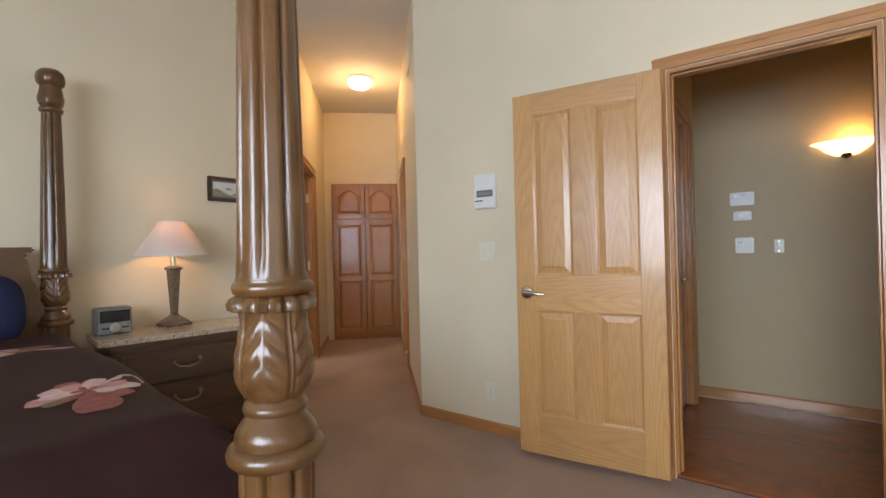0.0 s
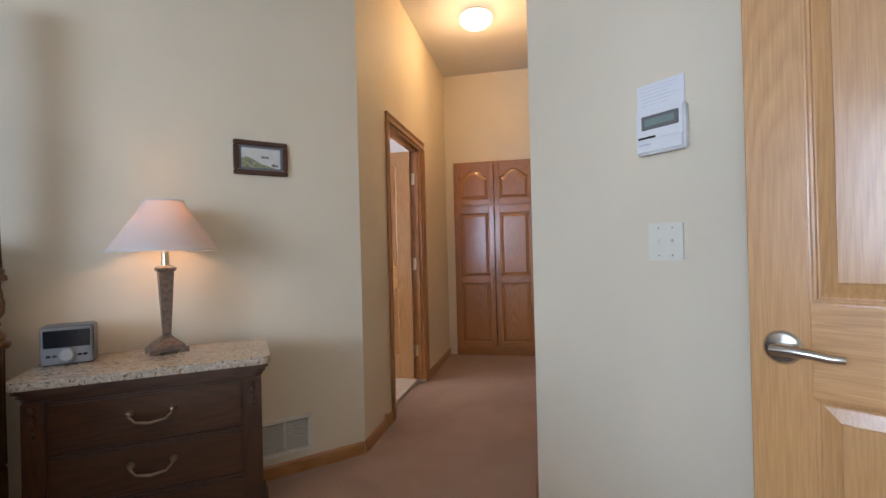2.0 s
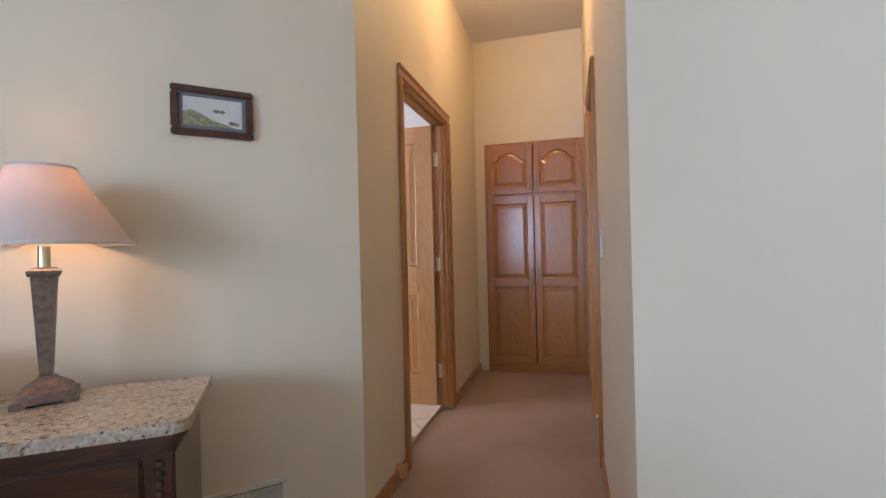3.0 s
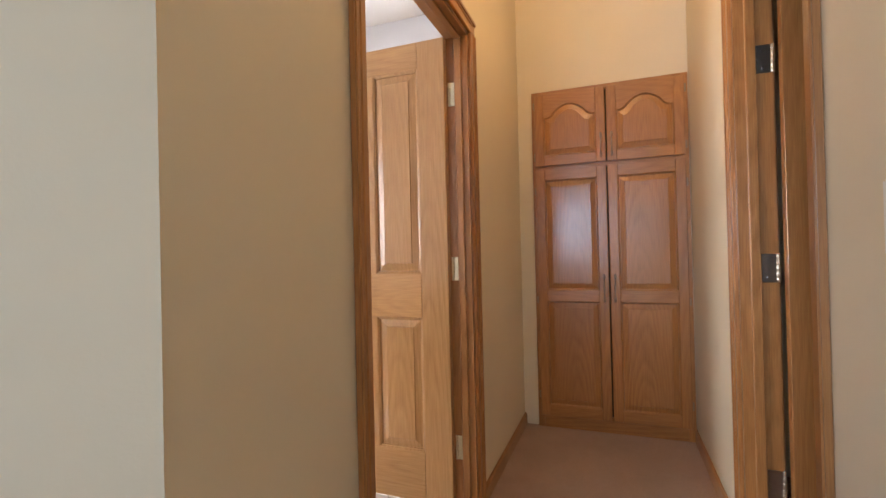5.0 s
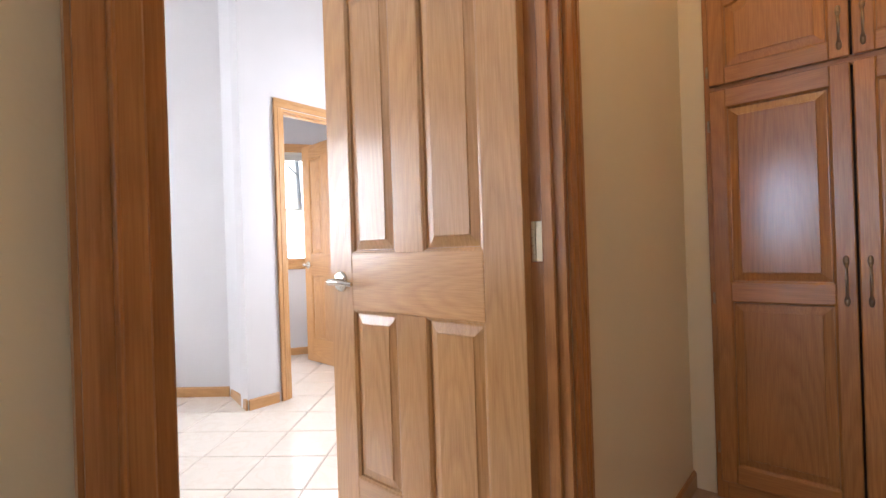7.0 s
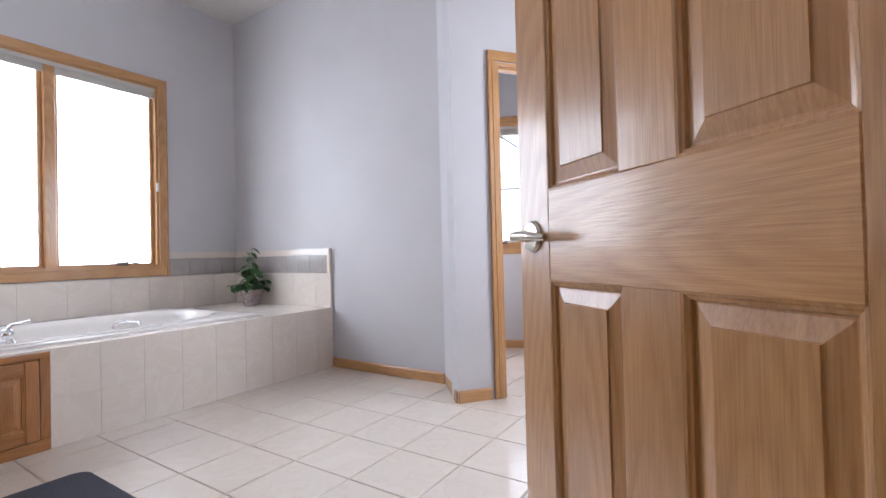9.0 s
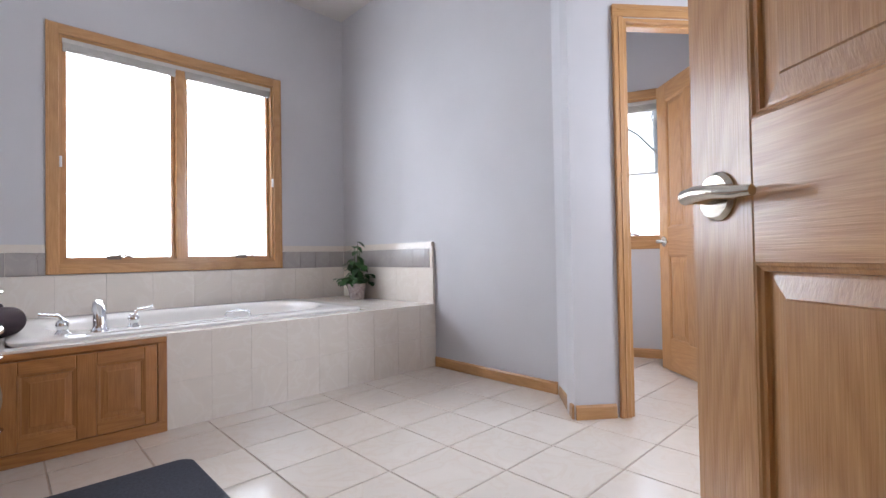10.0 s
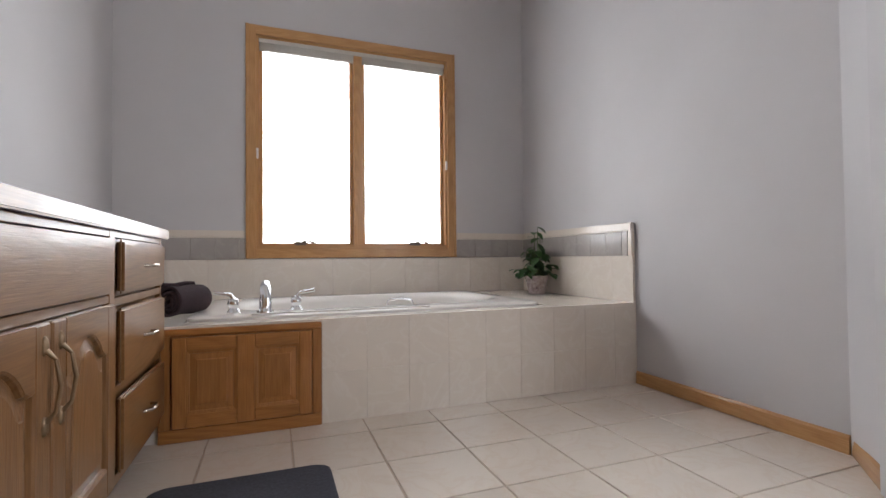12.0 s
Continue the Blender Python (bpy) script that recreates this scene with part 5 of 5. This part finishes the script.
box(cap, WIN[1] + 0.072, UR - 0.012, NB - 0.028, NB, 0.986, 1.042, 0.008, 2)
box(cap, UR - 0.030, UR, 0.0, NB - 0.028, 0.986, 1.042, 0.008, 2)
box(cap, UR - 0.026, UR, -0.002, 0.042, 0.822, 0.986, 0.006, 2)
part("cap_trim", cap, tile_mat("cream_trim_tile", (0.76, 0.69, 0.61), (0.74, 0.66, 0.58), 0.14), core, "cream bullnose trim")

# ---- plant ----
PL = FB @ Matrix.Translation((7.19, 0.93, DK)) @ Matrix.Scale(1.15, 4)
pl = thing("potted_plant", PL, "leafy green houseplant in a painted pot on the tub deck", "plant")
part("pot", lathe(bmesh.new(), [(0.055, 0.0), (0.060, 0.01), (0.075, 0.10), (0.082, 0.115), (0.083, 0.130), (0.074, 0.130), (0.070, 0.112)], 28, cap=False), POT, pl, "pale pot with plum marks", 50)
part("soil", lathe(bmesh.new(), [(0.071, 0.110), (0.03, 0.118)], 20), SOIL, pl)
rnd = random.Random(11)
stems = bmesh.new()
leafs = []
for k in range(26):
    a = k * 2.4 + rnd.uniform(-0.3, 0.3)
    tall = k < 3
    up = k < 10
    reach = rnd.uniform(0.01, 0.05) if tall else rnd.uniform(0.03, 0.09) if up else rnd.uniform(0.10, 0.17)
    ht = 0.40 + 0.04 * k if tall else rnd.uniform(0.22, 0.33) if up else rnd.uniform(0.13, 0.22)
    p0 = Vector((0.02 * math.cos(a), 0.02 * math.sin(a), 0.11))
    p2 = Vector((reach * math.cos(a), reach * math.sin(a), ht))
    p1 = (p0 + p2) / 2 + Vector((0, 0, 0.04))
    tube(stems, [p0, p1, p2], [0.004, 0.003, 0.002], 5)
    for t in range(6 if up else 4):
        f = 0.30 + 0.7 * t / (5 if up else 3)
        p = p0.lerp(p1, f * 2) if f < 0.5 else p1.lerp(p2, f * 2 - 1)
        leafs.append((p, a + rnd.uniform(-1.9, 1.9), rnd.uniform(0.050, 0.085), rnd.uniform(-0.7, 0.3)))
part("stems", stems, STEM, pl)
for p, a, ln, tilt in leafs:
    bm = bmesh.new()
    d = Vector((math.cos(a) * math.cos(tilt), math.sin(a) * math.cos(tilt), math.sin(tilt)))
    sd = Vector((-math.sin(a), math.cos(a), 0))
    un = d.cross(sd)
    rowsl = []
    for i in range(7):
        f = i / 6
        wdt = ln * 0.36 * math.sin(math.pi * f ** 0.75) + 0.001
        c = p + d * ln * f - Vector((0, 0, 1)) * ln * 0.28 * f * f
        rowsl.append([bm.verts.new(c - sd * wdt + Vector((0, 0, 0.12 * wdt))), bm.verts.new(c), bm.verts.new(c + sd * wdt + Vector((0, 0, 0.12 * wdt)))])
    for r0, r1 in zip(rowsl, rowsl[1:]):
        for i in range(2):
            bm.faces.new((r0[i], r0[i + 1], r1[i + 1], r1[i]))
    part("leaf", bm, LEAF, pl, smooth=60)

# ---- rolled towel ----
tw = thing("rolled_towel", FB @ pose(4.70, 0.42, DK + 0.095, 0, 0, 62), "rolled plum-brown bath towel on the tub deck", "towel")
bm = bmesh.new()
n = 90
spiral = []
for i in range(n):
    a = 2 * math.pi * 3.2 * i / (n - 1)
    spiral.append((0.018 + 0.075 * i / (n - 1), a))
ra = [[bm.verts.new((x, (r + 0.004 * math.sin(x * 23)) * math.cos(a), (r + 0.004 * math.sin(x * 31)) * math.sin(a))) for r, a in spiral] for x in (-0.12, -0.114, -0.04, 0.04, 0.114, 0.12)]
for a, b in zip(ra, ra[1:]):
    for i in range(n - 1):
        bm.faces.new((a[i], a[i + 1], b[i + 1], b[i]))
o = part("roll", bm, TOWEL, tw, smooth=60)
so = o.modifiers.new("thick", "SOLIDIFY")
so.thickness, so.offset = 0.016, -1

# ---- vanity ----
VU = 4.660


def vanity():
    """x runs towards the tub and ends at 0; y runs from the front (-VU) to the wall."""
    v = thing("vanity_cabinet", FV, "honey oak bathroom vanity with drawers and arched doors", "vanity")
    X0, X1, yf, yb = -1.98, -0.004, -VU, -4.096
    mats = (VAN_V, VAN_H)
    part("carcass", B(X0, X1, yf + 0.004, yb, 0.10, 0.915), VAN_V, v)
    part("toe_kick", B(X0, X1, yf + 0.07, yb, 0.0, 0.10), DARK, v)
    for a, b in ((X1 - 0.022, X1), (-0.692, -0.640), (-1.605, -1.570), (X0, X0 + 0.03)):
        part("face_stile", B(a, b, yf - 0.016, yf + 0.004, 0.10, 0.915, 0.002), VAN_V, v)
    for a, b in ((0.10, 0.135), (0.688, 0.712), (0.892, 0.915)):
        part("face_rail", B(-1.570, -0.692, yf - 0.015, yf + 0.004, a, b, 0.002), VAN_H, v)
    for a, b in ((0.10, 0.135), (0.390, 0.415), (0.672, 0.700), (0.892, 0.915)):
        part("face_rail", B(-0.640, X1 - 0.022, yf - 0.015, yf + 0.004, a, b, 0.002), VAN_H, v)

    def drawer(x0, x1, z0, z1, pull=True):
        d = part("drawer", B(x0, x1, yf - 0.036, yf - 0.014, z0, z1, 0.009, 2), VAN_H, v)
        if pull:
            xc, zc = (x0 + x1) / 2, (z0 + z1) / 2
            bm = bmesh.new()
            tube(bm, [(xc - 0.05, yf - 0.036, zc), (xc - 0.042, yf - 0.060, zc), (xc, yf - 0.068, zc + 0.002), (xc + 0.042, yf - 0.060, zc), (xc + 0.05, yf - 0.036, zc)], [0.006, 0.0055, 0.008, 0.0055, 0.006], 8)
            part("handle", bm, NICKEL, d, "satin nickel bow handle", 50)
        return d
    drawer(-0.624, -0.030, 0.712, 0.888)
    drawer(-0.624, -0.030, 0.424, 0.664)
    drawer(-0.624, -0.030, 0.140, 0.382)
    drawer(-1.562, -0.706, 0.718, 0.886, False)
    for x0, x1, s in ((-1.130, -0.706, -1), (-1.562, -1.140, 1)):
        d = cab_door(v, x0, x1, 0.142, 0.686, yf - 0.038, [(0.215, 0.625)], 0.075, mats, 0.070)
        hx = x0 + 0.035 if s < 0 else x1 - 0.035
        bail_pull(d, hx, yf - 0.038, 0.555, 0.150)
    drawer(X0 + 0.04, -1.612, 0.712, 0.888)
    d = cab_door(v, X0 + 0.04, -1.612, 0.142, 0.686, yf - 0.038, [(0.215, 0.625)], 0.05, mats, 0.070)
    ct = thing("countertop", FV, "white bathroom countertop with an oak edge on the vanity", "countertop")
    part("edge_band", B(X0 - 0.02, 0.031, -VU - 0.040, -VU - 0.024, 0.914, 0.957, 0.004, 2), VAN_H, ct, "glossy oak edge band")
    part("slab", B(X0 - 0.02, 0.030, -VU - 0.0235, yb, 0.916, 0.956, 0.006, 3), COUNTER, ct)
    part("backsplash", B(X0 - 0.02, 0.030, yb - 0.022, yb, 0.957, 1.05, 0.004), COUNTER, ct)


vanity()

# ---- bath mat ----
bm = bmesh.new()
poly = rounded_rect(4.74, 5.355, -1.46, -0.505, 0.055, 6)
nb = len(poly)
rws = []
for ins, z in ((0.004, 0.001), (0.0, 0.010), (0.004, 0.020), (0.014, 0.026)):
    mx, my = (4.74 + 5.355) / 2, (-1.46 - 0.505) / 2
    rws.append([bm.verts.new((x + (ins if x < mx else -ins), y + (ins if y < my else -ins), z)) for x, y in poly])
for a, b in zip(rws, rws[1:]):
    for i in range(nb):
        bm.faces.new((a[i], a[(i + 1) % nb], b[(i + 1) % nb], b[i]))
bm.faces.new(rws[-1])
bm.faces.new(rws[0][::-1])
single("bath_mat", bm, RUG, FB, "thick slate blue bath mat on the tile floor", "bath mat", smooth=60)

# ---- floors laid in pieces ----
fl = thing("floor_bath", FB, "glossy cream ceramic tile floor", "floor", kind="structure")
part("grout_bed", prism(bmesh.new(), [(4.05, 1.4), (4.05, -2.504), (6.9, -4.731), (9.4, -3.0), (9.6, 0.2), (7.5, 1.4)], -0.10, -0.005), GROUT, fl)
T = 0.3525
tile_mesh = mesh_of("tile", B(0, T - 0.007, 0, T - 0.007, -0.02, 0.0, 0.0025), TILE)


def cut(poly, nx, ny, d):
    """The part of a polygon where nx * x + ny * y <= d."""
    out = []
    for i, p in enumerate(poly):
        q = poly[(i + 1) % len(poly)]
        a, b = nx * p[0] + ny * p[1] - d, nx * q[0] + ny * q[1] - d
        if a <= 0:
            out.append(p)
        if a * b < 0:
            t = a / (a - b)
            out.append((p[0] + t * (q[0] - p[0]), p[1] + t * (q[1] - p[1])))
    return out


cu, su = math.cos(radians(128)), math.sin(radians(128))
for i in range(-5, 13):
    for j in range(-13, 2):
        x0, y0 = 5.578 + i * T, -0.530 + j * T
        poly = [(x0, y0), (x0 + T - 0.007, y0), (x0 + T - 0.007, y0 + T - 0.007), (x0, y0 + T - 0.007)]
        if x0 > 7.3 and y0 > -1.15 or x0 > 9.3:
            continue
        small = cut(cut(cut(poly, 0, 1, 0.02), -1, 0, -4.6), cu, -su, -0.522)
        small = cut(small, su, cu, 8.5) if small else small
        if len(small) < 3:
            continue
        if len(small) == 4 and all(abs(p[0] - q[0]) + abs(p[1] - q[1]) < 1e-6 for p, q in zip(small, poly)):
            ob = new("tile", tile_mesh)
            ob.parent = fl
            ob.matrix_local = Matrix.Translation((x0, y0, 0))
        else:
            xs = [p[0] for p in small]
            if max(xs) - min(xs) > 0.01:
                part("tile", prism(bmesh.new(), small, -0.02, 0.0), TILE, fl)

fh = thing("floor_hall", FR, "reddish oak strip floor in the hall", "floor", kind="structure")
part("subfloor", B(-0.9, 2.5, 3.19, 4.80, -0.12, -0.022), DARK, fh)
rnd = random.Random(4)
W = 0.0915
for j in range(18):
    x = -0.85 + rnd.uniform(-0.6, 0.0)
    y0 = 3.192 + j * W
    if y0 + W > 4.80:
        break
    while x < 2.5:
        ln = rnd.uniform(0.7, 1.3)
        a, b = max(x, -0.85), min(x + ln, 2.5)
        if b - a > 0.05:
            part("plank", B(a + 0.0006, b - 0.0006, y0 + 0.0006, y0 + W - 0.0006, -0.022, -0.008, 0.001), FLOOR_WOOD, fh)
        x += ln
